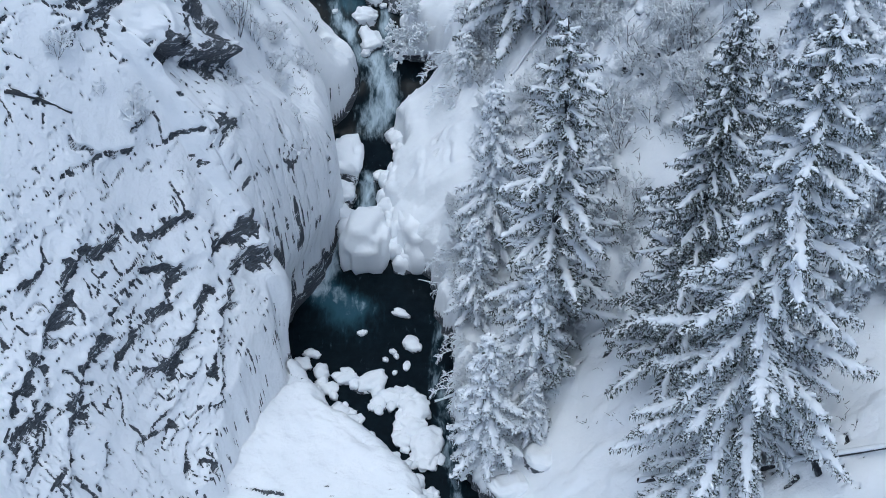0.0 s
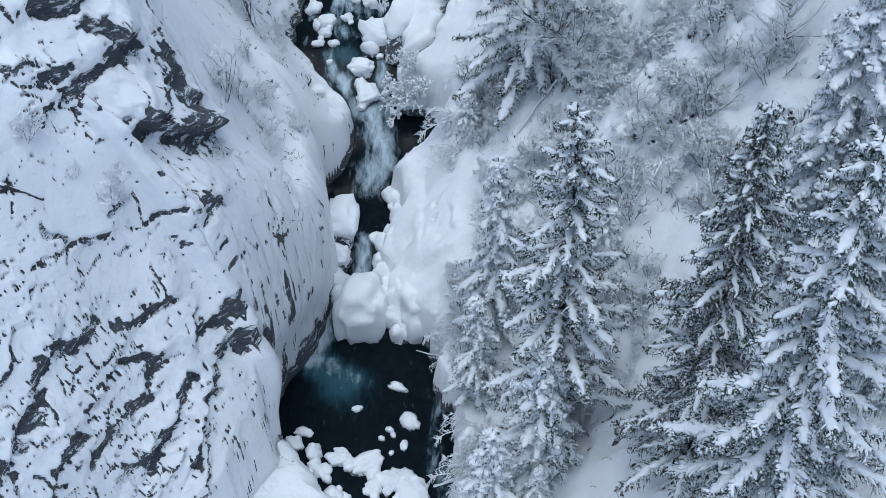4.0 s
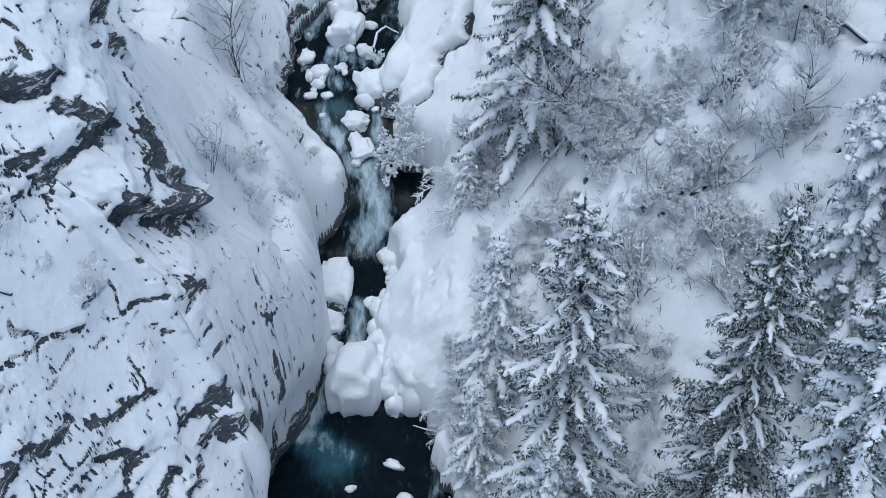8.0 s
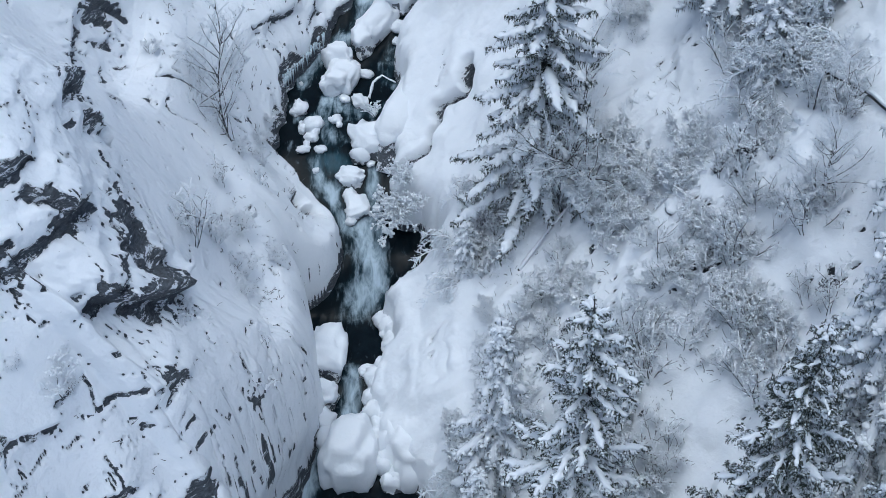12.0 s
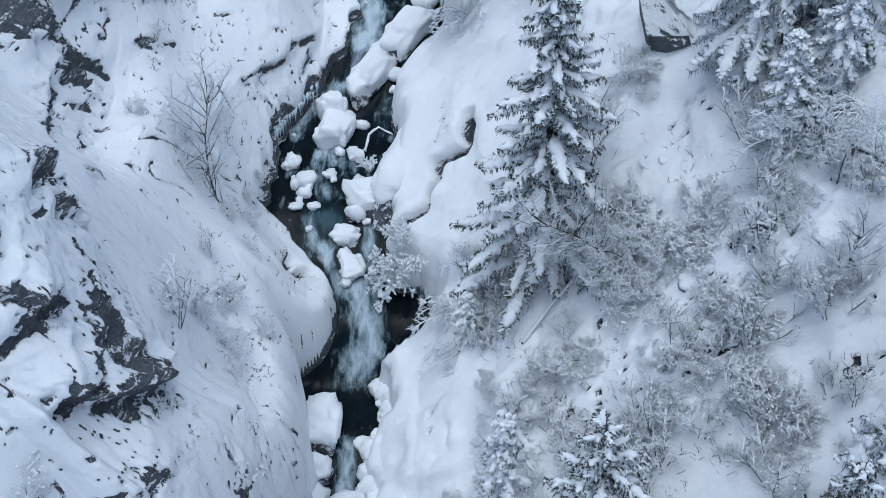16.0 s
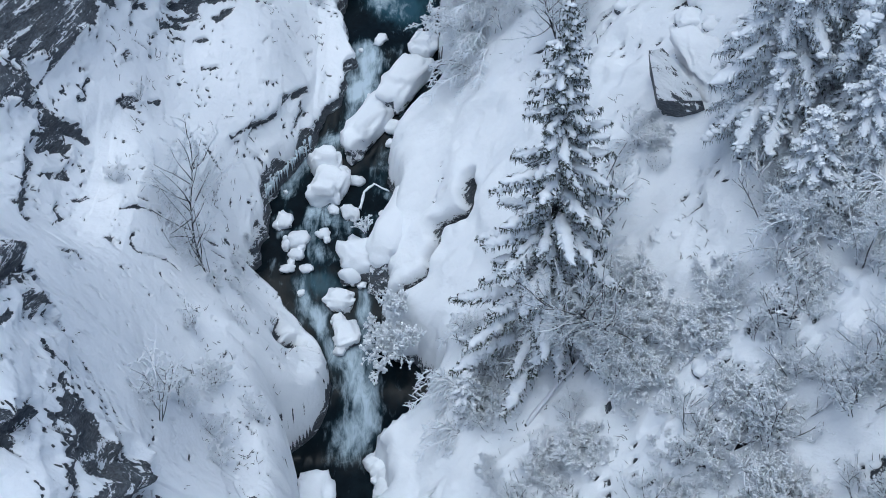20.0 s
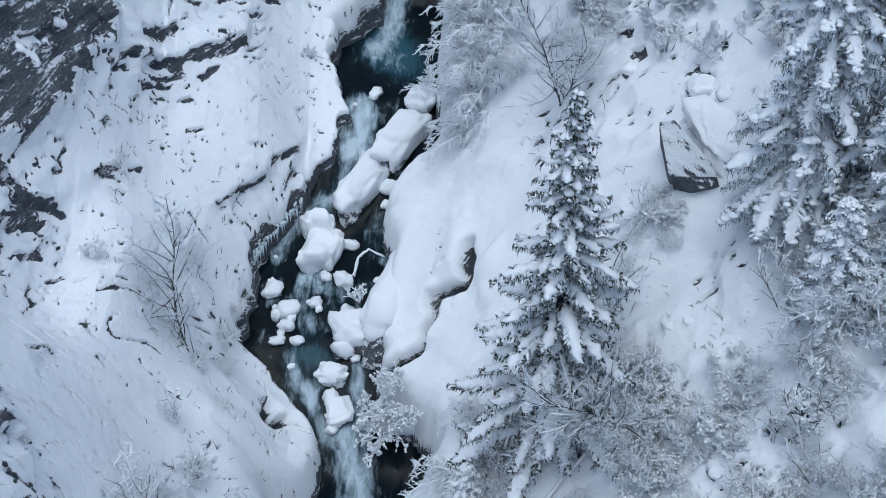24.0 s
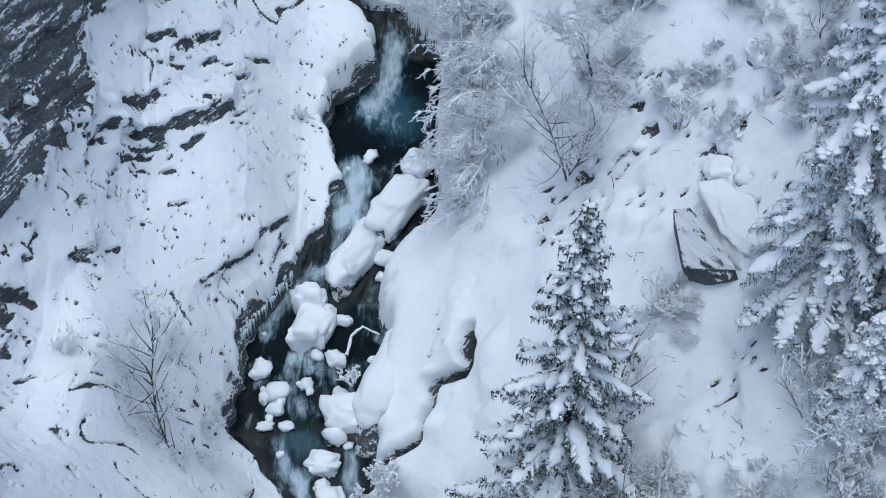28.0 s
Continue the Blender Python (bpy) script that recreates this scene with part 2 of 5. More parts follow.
def vnoise(x, y, seed=0):
    """Smooth noise between -1 and 1."""
    x0, y0 = np.floor(x), np.floor(y)
    fx, fy = x - x0, y - y0
    fx, fy = fx * fx * fx * (fx * (fx * 6 - 15) + 10), fy * fy * fy * (fy * (fy * 6 - 15) + 10)
    a, b = rnd(x0, y0, seed), rnd(x0 + 1, y0, seed)
    c, d = rnd(x0, y0 + 1, seed), rnd(x0 + 1, y0 + 1, seed)
    return 2 * ((a + (b - a) * fx) * (1 - fy) + (c + (d - c) * fx) * fy) - 1


def fractal(x, y, octaves=3, seed=0):
    total, size = 0.0, 1.0
    for n in range(octaves):
        total = total + size * vnoise(x * 2**n + 17.3 * n, y * 2**n - 9.1 * n, seed + n)
        size *= 0.5
    return total


def pillows(x, y, size, seed=0):
    """Rounded cushions with creases between them, from 0 to 1."""
    x, y = x / size, y / size
    x0, y0 = np.floor(x), np.floor(y)
    best = np.full(np.shape(x), 9.0)
    for i in (-1, 0, 1):
        for j in (-1, 0, 1):
            cx, cy = x0 + i, y0 + j
            r = 0.75 + 0.5 * rnd(cx, cy, seed + 2)
            best = np.minimum(best, ((x - cx - rnd(cx, cy, seed)) ** 2 + (y - cy - rnd(cx, cy, seed + 1)) ** 2) / r)
    return np.sqrt(np.clip(1 - best, 0, 1))


def plates(u, v, long, high, seed):
    """Plates of bedded rock, u along the beds and v up across them: how proud each one stands, how far it
    juts over the one below, and the part of its height at which a place lies."""
    v = v / high + 0.55 * fractal(u / (2.2 * long), v / (4 * high), 3, seed)
    row, wave = np.floor(v), 0.5 * fractal(u / long * 1.3, v * 0.8, 2, seed + 5)

    def proud(r):
        w = u / long + 7.3 * rnd(r, r * 0, seed + 9) + wave
        return rnd(r, np.floor(w), seed + 11), w - np.floor(w)

    mine, across = proud(row)
    return mine, mine - proud(row - 1)[0], v - row, across


def along_break(x, y, line):
    """Distance from a bent line, and the flat place on it that lies nearest."""
    best, px, py = np.full(np.shape(x), 99.0), np.zeros(np.shape(x)), np.zeros(np.shape(x))
    for (ax, ay), (bx, by) in zip(line, line[1:]):
        s = np.clip(((x - ax) * (bx - ax) + (y - ay) * (by - ay)) / max((bx - ax) ** 2 + (by - ay) ** 2, 1e-6), 0, 1)
        d = np.hypot(x - ax - s * (bx - ax), y - ay - s * (by - ay))
        px, py = np.where(d < best, ax + s * (bx - ax), px), np.where(d < best, ay + s * (by - ay), py)
        best = np.minimum(best, d)
    return best, px, py


def along_line(x, y, line):
    """Distance from a bent line."""
    best = np.full(np.shape(x), 99.0)
    for (ax, ay), (bx, by) in zip(line, line[1:]):
        s = np.clip(((x - ax) * (bx - ax) + (y - ay) * (by - ay)) / ((bx - ax) ** 2 + (by - ay) ** 2), 0, 1)
        best = np.minimum(best, np.hypot(x - ax - s * (bx - ax), y - ay - s * (by - ay)))
    return best


def step(a, b, v):
    s = np.clip((v - a) / (b - a), 0, 1)
    return s * s * (3 - 2 * s)


def smax(a, b, k):
    h = np.clip(0.5 + 0.5 * (a - b) / k, 0, 1)
    return b + (a - b) * h + k * h * (1 - h)


def lie_west(x, y):
    """Broad height of the western side, smooth between its lines."""
    cols = sorted(WEST)
    gy = np.arange(-40, 140, 0.5)
    gx = np.arange(-40, 10, 0.5)
    rows = np.stack([level(WEST[c], gy) for c in cols])
    steep = np.minimum(1.2, (rows[0] - rows[1]) / (cols[1] - cols[0]))
    rows = np.concatenate([rows[:1] + 23 * steep, rows])
    grid = np.stack([np.interp(gx, [cols[0] - 23] + cols, rows[:, k]) for k in range(len(gy))])
    bell = np.exp(-np.linspace(-2, 2, 5) ** 2 / 2)
    for axis in (0, 1):
        grid = np.apply_along_axis(lambda v: np.convolve(np.pad(v, 2, "edge"), bell / bell.sum(), "valid"), axis, grid)
    u, v = np.clip((x + 40) / 0.5, 0, len(gx) - 1.001), np.clip((y + 40) / 0.5, 0, len(gy) - 1.001)
    i, j = u.astype(int), v.astype(int)
    u, v = u - i, v - j
    return (grid[j, i] * (1 - u) + grid[j, i + 1] * u) * (1 - v) + (grid[j + 1, i] * (1 - u) + grid[j + 1, i + 1] * u) * v


def land(x, y):
    """Height of the ground with its broad forms alone, and how much of it is steep crag."""
    w = level(WATER, y)
    bl = level(BANK_L, y) + (0.30 + 0.25 * (y < 42.5) - 0.2 * step(43, 44, y) * step(61, 59, y)) * fractal(y * 0.8 + 0.25 * x, x * 0.5 + 3.0, 4, 5)
    br = level(BANK_R, y) + 0.36 * fractal(y * 0.9 - 0.2 * x, x * 0.5 + 8.0, 4, 9)
    # the crag that walls the gorge on its western side, and the snowfield behind it
    crag = lie_west(x, y)
    shelf = w + 0.75 + 0.06 * (bl - x) - 0.03 * (y - 38)
    crag = crag - 9 * step(-0.2, 0.6, x - level(TOE, y) + 0.5 * fractal(y * 0.6, x * 0 + 2.0, 2, 31)) * (y < 43.5)
    west = smax(crag, shelf, 0.6)
    # the wooded slope on the eastern side
    rise = level([(20, 0.2), (33, 1.2), (38, 2.3), (43, 4.2), (48, 7.0), (53, 9.1), (58, 10.9), (64, 13.0), (69, 14.7), (80, 18.6), (95, 25)], y)
    slope = rise + 0.9 * (x - 4.6) - 0.02 * np.maximum(x - 12, 0) ** 1.5
    east = smax(slope, w + 0.7 + 1.4 * step(34, 38, y) * (1 - step(46.5, 48, y)) + 0.1 * (x - br), 0.6)
    dl, dr = bl - x, x - br
    dl = dl / np.sqrt(1 + ((level(BANK_L, y + 0.2) - level(BANK_L, y - 0.2)) / 0.4) ** 2)
    dr = dr / np.sqrt(1 + ((level(BANK_R, y + 0.2) - level(BANK_R, y - 0.2)) / 0.4) ** 2)
    bed = w - 0.7
    steep = np.where(y < 49, 0.7, 0.5)
    brow = np.clip(dl / 1.5, 0, 1)
    west = w + 0.9 + (west - w - 0.9) * np.where(west > w + 0.9, np.sqrt(np.clip(1 - (1 - brow) ** 2.4, 0, 1)), 1)
    left = bed + (west - bed) * step(-0.05, 1.0, dl / steep) ** 0.6
    right = bed + (east - bed) * step(-0.05, 1.0, dr / 0.55) ** 0.6
    z = np.where(dl > 0, left, np.where(dr > 0, right, bed))
    craggy = step(-1.0, 0.8, crag - shelf) * (dl > 0)
    return z, craggy, dl, dr


def saturate(z):
    return np.where(z > 30, 30 + 25 * np.tanh((z - 30) / 25), z)

# places where rock shows through the snow: east, north, half widths, strength
OUTCROPS = [(-10.75, 46.4, 0.8, 1.2, 1.1), (-12.6, 45.0, 0.9, 0.6, 0.7), (-13.9, 44.4, 0.8, 0.6, 0.9), (-11.4, 46.9, 0.5, 1.2, 0.5), (-12.9, 49.6, 0.7, 1.6, 0.7),
            (-9.3, 39.6, 0.9, 1.0, 0.45), (-10.6, 38.6, 0.9, 1.4, 0.5), (-12.8, 36.0, 1.0, 1.6, 0.55), (-14.3, 34.0, 0.9, 2.0, 0.6), (-15.6, 31.8, 0.6, 1.5, 0.6), (-8.3, 42.6, 0.5, 1.2, 0.35), (-6.6, 47.6, 0.5, 2.0, 0.35),
            (-12.9, 38.0, 1.0, 0.8, 0.5), (-10.2, 41.6, 1.2, 0.8, 0.45), (-14.6, 41.6, 0.9, 0.9, 0.55), (-15.4, 34.6, 0.7, 1.2, 0.3),
            (-6.6, 72.2, 0.7, 1.0, 0.45), (-8.4, 69.0, 0.8, 0.5, 0.5), (-10.4, 75.4, 1.6, 0.7, 0.4), (-11.3, 78.2, 2.5, 1.0, 0.5), (-8.8, 77.6, 1.1, 0.9, 0.4),
            (-15.6, 62.3, 0.9, 1.8, 0.85), (-14.9, 57.6, 0.6, 2.2, 0.6), (-14.4, 60.4, 0.5, 2.4, 0.4), (-10.5, 82, 3, 1.5, 0.6),
            (-6.4, 48.9, 0.4, 1.1, 0.85), (-6.95, 47.3, 0.4, 1.1, 0.8), (-8.75, 43.6, 0.6, 0.9, 0.9), (-7.2, 47.8, 0.35, 0.5, 0.85), (-7.9, 46.1, 0.4, 0.7, 0.8), (-9.95, 43.5, 0.5, 0.6, 0.75), (-12.6, 41.0, 0.6, 0.4, 0.75), (-12.85, 39.8, 0.6, 0.4, 0.7), (-9.8, 41.6, 0.6, 0.7, 0.75)]
# long breaks along which a plate of rock and snow ends: their lines, half widths and drops
BREAKS = [
    ([(-14.2, 36.1), (-14.2, 35.7), (-14.6, 34.7), (-15.1, 33.2), (-15.3, 32.1), (-15.8, 31.0), (-16.1, 29.9)], 0.35, 0.5),
    ([(-14.2, 36.0), (-13.6, 36.6), (-13.2, 37.6), (-13.2, 37.9)], 0.28, 0.4),
    ([(-13.4, 34.2), (-12.8, 35.6), (-12.0, 37.2), (-11.6, 38.4), (-11.2, 38.9)], 0.26, 0.4),
    ([(-11.8, 35.8), (-11.1, 37.2), (-10.6, 38.5), (-10.3, 39.1)], 0.24, 0.4),
    ([(-10.2, 37.0), (-9.9, 38.3), (-9.3, 40.3), (-8.3, 42.0), (-7.6, 45.9)], 0.38, 0.6),
    ([(-9.9, 40.4), (-9.2, 41.4), (-8.6, 44.0)], 0.25, 0.4),
    ([(-12.2, 38.6), (-11.5, 39.6), (-10.8, 40.4)], 0.16, 0.4),
    ([(-12.6, 37.5), (-11.8, 38.4), (-11.3, 38.7)], 0.14, 0.3),
    ([(-15.2, 35.4), (-15.3, 34.4), (-15.8, 33.4)], 0.1, 0.3),
    ([(-14.4, 30.9), (-14.2, 32.3), (-14.0, 33.4), (-13.7, 34.6)], 0.35, 0.5),
    ([(-11.2, 33.2), (-11.0, 34.7)], 0.14, 0.3),
    ([(-9.8, 36.3), (-9.7, 37.7), (-9.7, 38.0)], 0.15, 0.4),
    ([(-15.7, 27.3), (-15.8, 29.2), (-15.4, 30.8)], 0.12, 0.4),
    ([(-15.3, 28.1), (-15.4, 29.9), (-15.1, 31.0)], 0.1, 0.4),
    ([(-14.3, 28.6), (-14.4, 30.2)], 0.12, 0.4),
    ([(-13.5, 30.4), (-13.4, 31.6)], 0.1, 0.3),
    ([(-16.3, 33.6), (-16.0, 34.3), (-15.9, 34.7)], 0.12, 0.3),
    ([(-12.7, 32.5), (-11.8, 34.5)], 0.12, 0.25),
    ([(-12.5, 35.0), (-11.9, 36.0)], 0.14, 0.3),
    ([(-10.1, 40.7), (-10.1, 39.8)], 0.12, 0.3),
    ([(-11.6, 43.6), (-10.8, 44.5), (-10.0, 46.3), (-9.7, 47.9)], 0.5, 1.8),
    ([(-11.7, 43.1), (-11.1, 44.5), (-10.9, 46.0), (-10.9, 46.8)], 0.2, 0.6),
    ([(-10.3, 45.6), (-10.3, 47.1), (-10.7, 48.3)], 0.16, 0.5),
    ([(-14.4, 41.0), (-13.8, 42.0), (-13.5, 42.7), (-12.7, 43.7)], 0.28, 0.6),
    ([(-14.5, 41.9), (-14.0, 42.4), (-13.5, 43.1)], 0.2, 0.5),
    ([(-13.1, 44.4), (-12.6, 44.6), (-12.2, 45.0)], 0.2, 0.5),
    ([(-12.6, 44.1), (-12.1, 44.6), (-11.7, 45.7)], 0.25, 0.7),
    ([(-14.5, 43.8), (-13.8, 44.3), (-13.3, 44.9)], 0.45, 1.2),
    ([(-12.3, 48.3), (-12.1, 48.9), (-12.1, 49.6)], 0.35, 0.6),
    ([(-12.8, 48.1), (-12.9, 49.9), (-13.2, 51.9)], 0.25, 0.5),
    ([(-11.6, 49.2), (-11.3, 48.3)], 0.14, 0.4),
    ([(-13.2, 39.4), (-12.5, 40.3)], 0.12, 0.4),
    ([(-10.4, 42.8), (-9.8, 44.0)], 0.14, 0.4),
    ([(-15.8, 61.9), (-15.4, 62.9), (-14.6, 63.7)], 0.25, 0.6),
    ([(-15.7, 60.9), (-15.2, 61.9)], 0.3, 0.6),
    ([(-15.7, 60.0), (-15.0, 57.2), (-14.7, 55.8)], 0.3, 0.6),
    ([(-12.8, 47.8), (-13.0, 49.3), (-12.9, 50.8), (-12.5, 50.9)], 0.28, 0.6),
    ([(-12.3, 48.6), (-12.0, 49.8), (-11.8, 49.8)], 0.3, 0.6),
    ([(-15.0, 60.1), (-14.6, 61.0)], 0.16, 0.4),
    ([(-13.3, 65.9), (-12.9, 66.2)], 0.12, 0.3),
    ([(-13.0, 54.3), (-12.7, 55.3)], 0.1, 0.3),
    ([(-11.4, 48.6), (-11.8, 50.4)], 0.12, 0.3),
    ([(-14.1, 57.3), (-14.5, 59.3)], 0.1, 0.3),
    ([(-9.4, 68.6), (-8.6, 69.8), (-7.6, 70.9)], 0.12, 0.4),
    ([(-12.6, 44.8), (-12.3, 44.6), (-11.9, 45.2)], 0.3, 0.5),
    ([(-12.5, 72.4), (-10.8, 73.9), (-9.7, 74.8), (-8.7, 76.4)], 0.24, 0.9),
    ([(-13.3, 69.6), (-13.2, 70.7), (-12.9, 71.7), (-12.5, 72.4)], 0.2, 0.5),
    ([(-12.7, 73.1), (-11.5, 74.8)], 0.17, 0.5),
    ([(-11.6, 75.9), (-10.5, 76.5)], 0.16, 0.4),
    ([(-10.9, 77.1), (-9.4, 79.4)], 0.17, 0.4),
    ([(-12.5, 71.2), (-11.4, 72.5)], 0.11, 0.3),
    ([(-12.5, 71.7), (-11.1, 73.0)], 0.11, 0.3),
    ([(-10.4, 73.1), (-9.5, 74.2)], 0.12, 0.3),
    ([(-10.0, 77.1), (-9.4, 78.0)], 0.14, 0.3),
    ([(-8.7, 77.8), (-8.0, 78.7)], 0.14, 0.3),
    ([(-8.4, 79.2), (-7.4, 80.2)], 0.13, 0.3),
    ([(-12.0, 71.3), (-11.5, 71.8)], 0.07, 0.2),
    ([(-11.0, 72.0), (-10.6, 72.2)], 0.07, 0.2),
    ([(-10.6, 70.8), (-10.2, 71.0)], 0.07, 0.2),
    ([(-12.6, 69.4), (-12.4, 70.8), (-12.3, 71.4)], 0.07, 0.25),
    ([(-13.4, 67.8), (-13.1, 68.4)], 0.09, 0.2),
    ([(-13.4, 65.8), (-12.7, 66.9)], 0.09, 0.2),
    ([(-12.4, 67.2), (-12.1, 67.9)], 0.09, 0.2),
    ([(-7.6, 71.4), (-6.4, 73.4)], 0.12, 0.4),
    ([(-8.7, 69.4), (-8.3, 70.2), (-7.6, 71.0)], 0.08, 0.3),
    ([(-6.8, 71.4), (-6.5, 72.6)], 0.12, 0.4),
    ([(-12.1, 76.3), (-11.1, 77.4)], 0.18, 0.4),
    ([(-14.7, 64.6), (-14.5, 64.9), (-14.5, 65.8)], 0.09, 0.3),
    ([(-8.6, 75.9), (-8.1, 76.6)], 0.06, 0.2),
    ([(-8.6, 75.4), (-8.0, 76.1)], 0.06, 0.2)]
# clefts in the snow between slabs of the banks
CLEFTS = [[(1.2, 64.8), (0.5, 65.0), (0.0, 65.0), (-0.2, 64.0), (-0.7, 63.1), (-1.5, 62.9), (-2.1, 62.9)], [(-6.9, 61.5), (-6.75, 60.2)], [(-6.1, 61.2), (-6.75, 60.3)],
          [(1.5, 66.2), (1.2, 64.8)]]
CLIFF = [(20, -60), (57, -20), (60, -16.8), (64.3, -15.5), (66.2, -14.6), (68.4, -14.2), (70.8, -13.9), (72, -13.6), (74.6, -13.1), (79, -12.0), (84, -12.0), (95, -13)]


def ground_points(x, y):
    """The finished surface at the flat places x, y: points, and how far each one shows the colour of rock."""
    z, craggy, dl, dr = land(x, y)
    south = step(52, 48, y) * craggy
    far = step(40, 90, np.hypot(x, y - 60))
    z = saturate(z)
    slope_x, slope_y = np.gradient(z, axis=1) / np.gradient(x, axis=1), np.gradient(z, axis=0) / np.gradient(y, axis=0)
    nz = 1 / np.sqrt(1 + slope_x**2 + slope_y**2)
    nx, ny = -slope_x * nz, -slope_y * nz
    west = (x < 0) & (dl > 0)
    wall = level(CLIFF, y) - x + 0.5 * fractal(y * 0.5, x * 0 + 1.0, 3, 61)
    cliff = step(-0.3, 0.6, wall) * step(58, 62, y)
    # how readily the rock shows: a little on every steep place, much at the outcrops and on the cliff
    ragged_x, ragged_y = x + 0.3 * fractal(x / 0.9, y / 0.9, 3, 73), y + 0.3 * fractal(x / 0.9, y / 0.9, 3, 75)
    zone = south * (0.20 + 0.24 * step(2.0, -1.5, y - 41 - 1.0 * (x + 11) + 1.5 * fractal(x / 3, y / 3, 2, 69))) + 0.05 * west * (1 - south)
    for cx, cy, rx, ry, strength in OUTCROPS:
        zone = np.maximum(zone, strength * np.exp(-(((ragged_x - cx) / rx) ** 2 + ((ragged_y - cy) / ry) ** 2)))
    zone = np.maximum(zone, cliff * (1.4 + 0.45 * fractal(x / 1.3, y / 1.6, 3, 63)))
    zone = zone * np.where(y < 45, craggy, 1) * west * step(0.1, 0.45, dl) * np.clip(np.maximum(0.75 + 0.7 * fractal(x / 2.2, y / 2.2, 3, 67), 0.9 * cliff), 0.15, 1.4)
    # plates in three sizes, their edges along the beds
    along, up = (1.05 * x + 2.75 * y) / 2.94, z + 0.25 * y * step(50, 56, y)
    along = along + 0.5 * fractal(x / 2.5, y / 2.5, 2, 71)
    bare, depth = np.zeros_like(z), np.zeros_like(z)
    for long, high, tall, hidden, seed in ((2.2, 1.5, 0.36, 0.74, 81), (0.95, 0.55, 0.20, 0.64, 91), (0.45, 0.25, 0.09, 0.55, 101)):
        mine, jut, at, across = plates(along, up, long, high, seed)
        shows = np.clip(jut - hidden + 0.85 * zone, 0, 0.6) * step(-0.1, 0.15, fractal(along / (0.6 * long), up / (1.5 * high), 2, seed + 17) + 0.5 * zone)
        edge = shows * (0.45 + 0.35 * fractal(along / (0.3 * long), up / (0.5 * high), 2, seed + 13))
        bare = np.maximum(bare, step(0.14, -0.08, at - edge) * (shows > 0.03))
        joint = np.clip(mine - 0.86 + 0.4 * zone, 0, 0.25)
        bare = np.maximum(bare, step(0.05, -0.02, across - joint * 0.5) * (joint > 0.04))
        depth = depth + tall * mine * (1 - 0.6 * at) * np.clip((zone - 0.16) * 1.8, 0, 1)
    heart = step(0.62, 1.12, zone + 0.25 * fractal(along / 0.8, up / 0.5, 3, 107))
    bare = np.maximum(bare, heart) * west
    # long breaks: the snow above ends in a lip, the rock below it shows
    for line, wide, drop in BREAKS:
        x0, x1 = min(p[0] for p in line) - 3, max(p[0] for p in line) + 3
        y0, y1 = min(p[1] for p in line) - 3, max(p[1] for p in line) + 3
        near = (x[0] > x0) & (x[0] < x1)
        rows = (y[:, 0] > y0) & (y[:, 0] < y1)
        spot = np.ix_(rows, near)
        lx, ly, lz = x[spot], y[spot], z[spot]
        wob = 0.16 * fractal(lx / 0.5, ly / 0.5 + lz / 0.5, 3, 109)
        d, px, py = along_break(lx + wob, ly + 0.6 * wob, line)
        d = d / np.clip(nz[spot] + 0.3, 0.5, 1)
        lift = np.where(nz[spot] < 1, (lx - px) * slope_x[spot] + (ly - py) * slope_y[spot], 0)
        side = np.clip(lift / 0.25, -1, 1)
        depth[spot] += (0.6 * drop * (0.5 + 0.5 * side) - 0.25 * drop * (0.5 - 0.5 * side)) * np.exp(-d / 0.9)
        grain = fractal(along[spot] / 0.5, lz / 0.35, 3, 111)
        width = 0.75 * wide * (1.0 + 0.9 * grain) * (1.0 - 0.45 * np.maximum(side, 0))
        bare[spot] = np.maximum(bare[spot], step(0.14, -0.14, d - width))
    # short dark ledges scattered over the open snow of the western side
    lie = y - 0.9 * x * step(50, 53, y)
    dash = vnoise((x + 0.4 * lie) / 0.5, lie / 0.17, 111) * 0.6 + 0.6 * vnoise(x / 2.4, y / 1.9, 113)
    open_snow = step(1.0, 2.5, dl) * (x < 0)
    bare = np.maximum(bare, 0.95 * step(0.80, 0.90, dash) * open_snow)
    # on the eastern side only a few small holes, their darkness put in as rock colour
    stones = vnoise(x / 0.34, y / 0.26, 121) * 0.7 + 0.5 * vnoise(x / 2.1, y / 2.3, 123)
    bare = np.maximum(bare, 1.0 * step(0.74, 0.82, stones) * step(2.0, 4.0, dr))
    # undercut banks along the water
    w = level(WATER, y)
    lip = np.where((dl > -0.3) | (dr > -0.3), step(0.62, 0.30, np.clip(z - w, -1, 3)), 0) * (np.minimum(np.abs(dl), np.abs(dr)) < 0.6)
    bare = np.maximum(bare, 1.3 * lip)
    gorge = step(0.45, 0.2, nz) * step(0.2, 0.6, z - w) * (np.abs(dl) < 1.0) * (x < 0) * (1 - step(55.5, 56.5, y) * step(62.5, 61.5, y))
    bare = np.maximum(bare, 0.75 * gorge * step(1.8, 0.9, z - w + 0.8 * vnoise(y / 1.1, x, 145)))
    drift = 0.16 * fractal(x / 3.2, y / 3.2, 3, 131) + 0.05 * vnoise(x / 0.7, y / 0.7, 137)
    hummock = (0.34 * np.maximum(fractal(x / 1.2, y / 1.2, 2, 141) - 0.1, 0) + 0.5 * np.maximum(fractal(x / 2.9, y / 2.4, 2, 147), 0)) * step(0.8, 3, dr) * (0.3 + 0.7 * step(-0.3, 0.4, vnoise(x / 6, y / 6, 149)))
    rubble = step(-0.1, 0.35, vnoise(x / 2.8, y / 2.5, 153)) * step(2.0, 4.0, dr)
    hummock = hummock + rubble * (0.13 * np.abs(vnoise(x / 0.5, y / 0.5, 155)) + 0.10 * pillows(x, y, 0.55, 157))
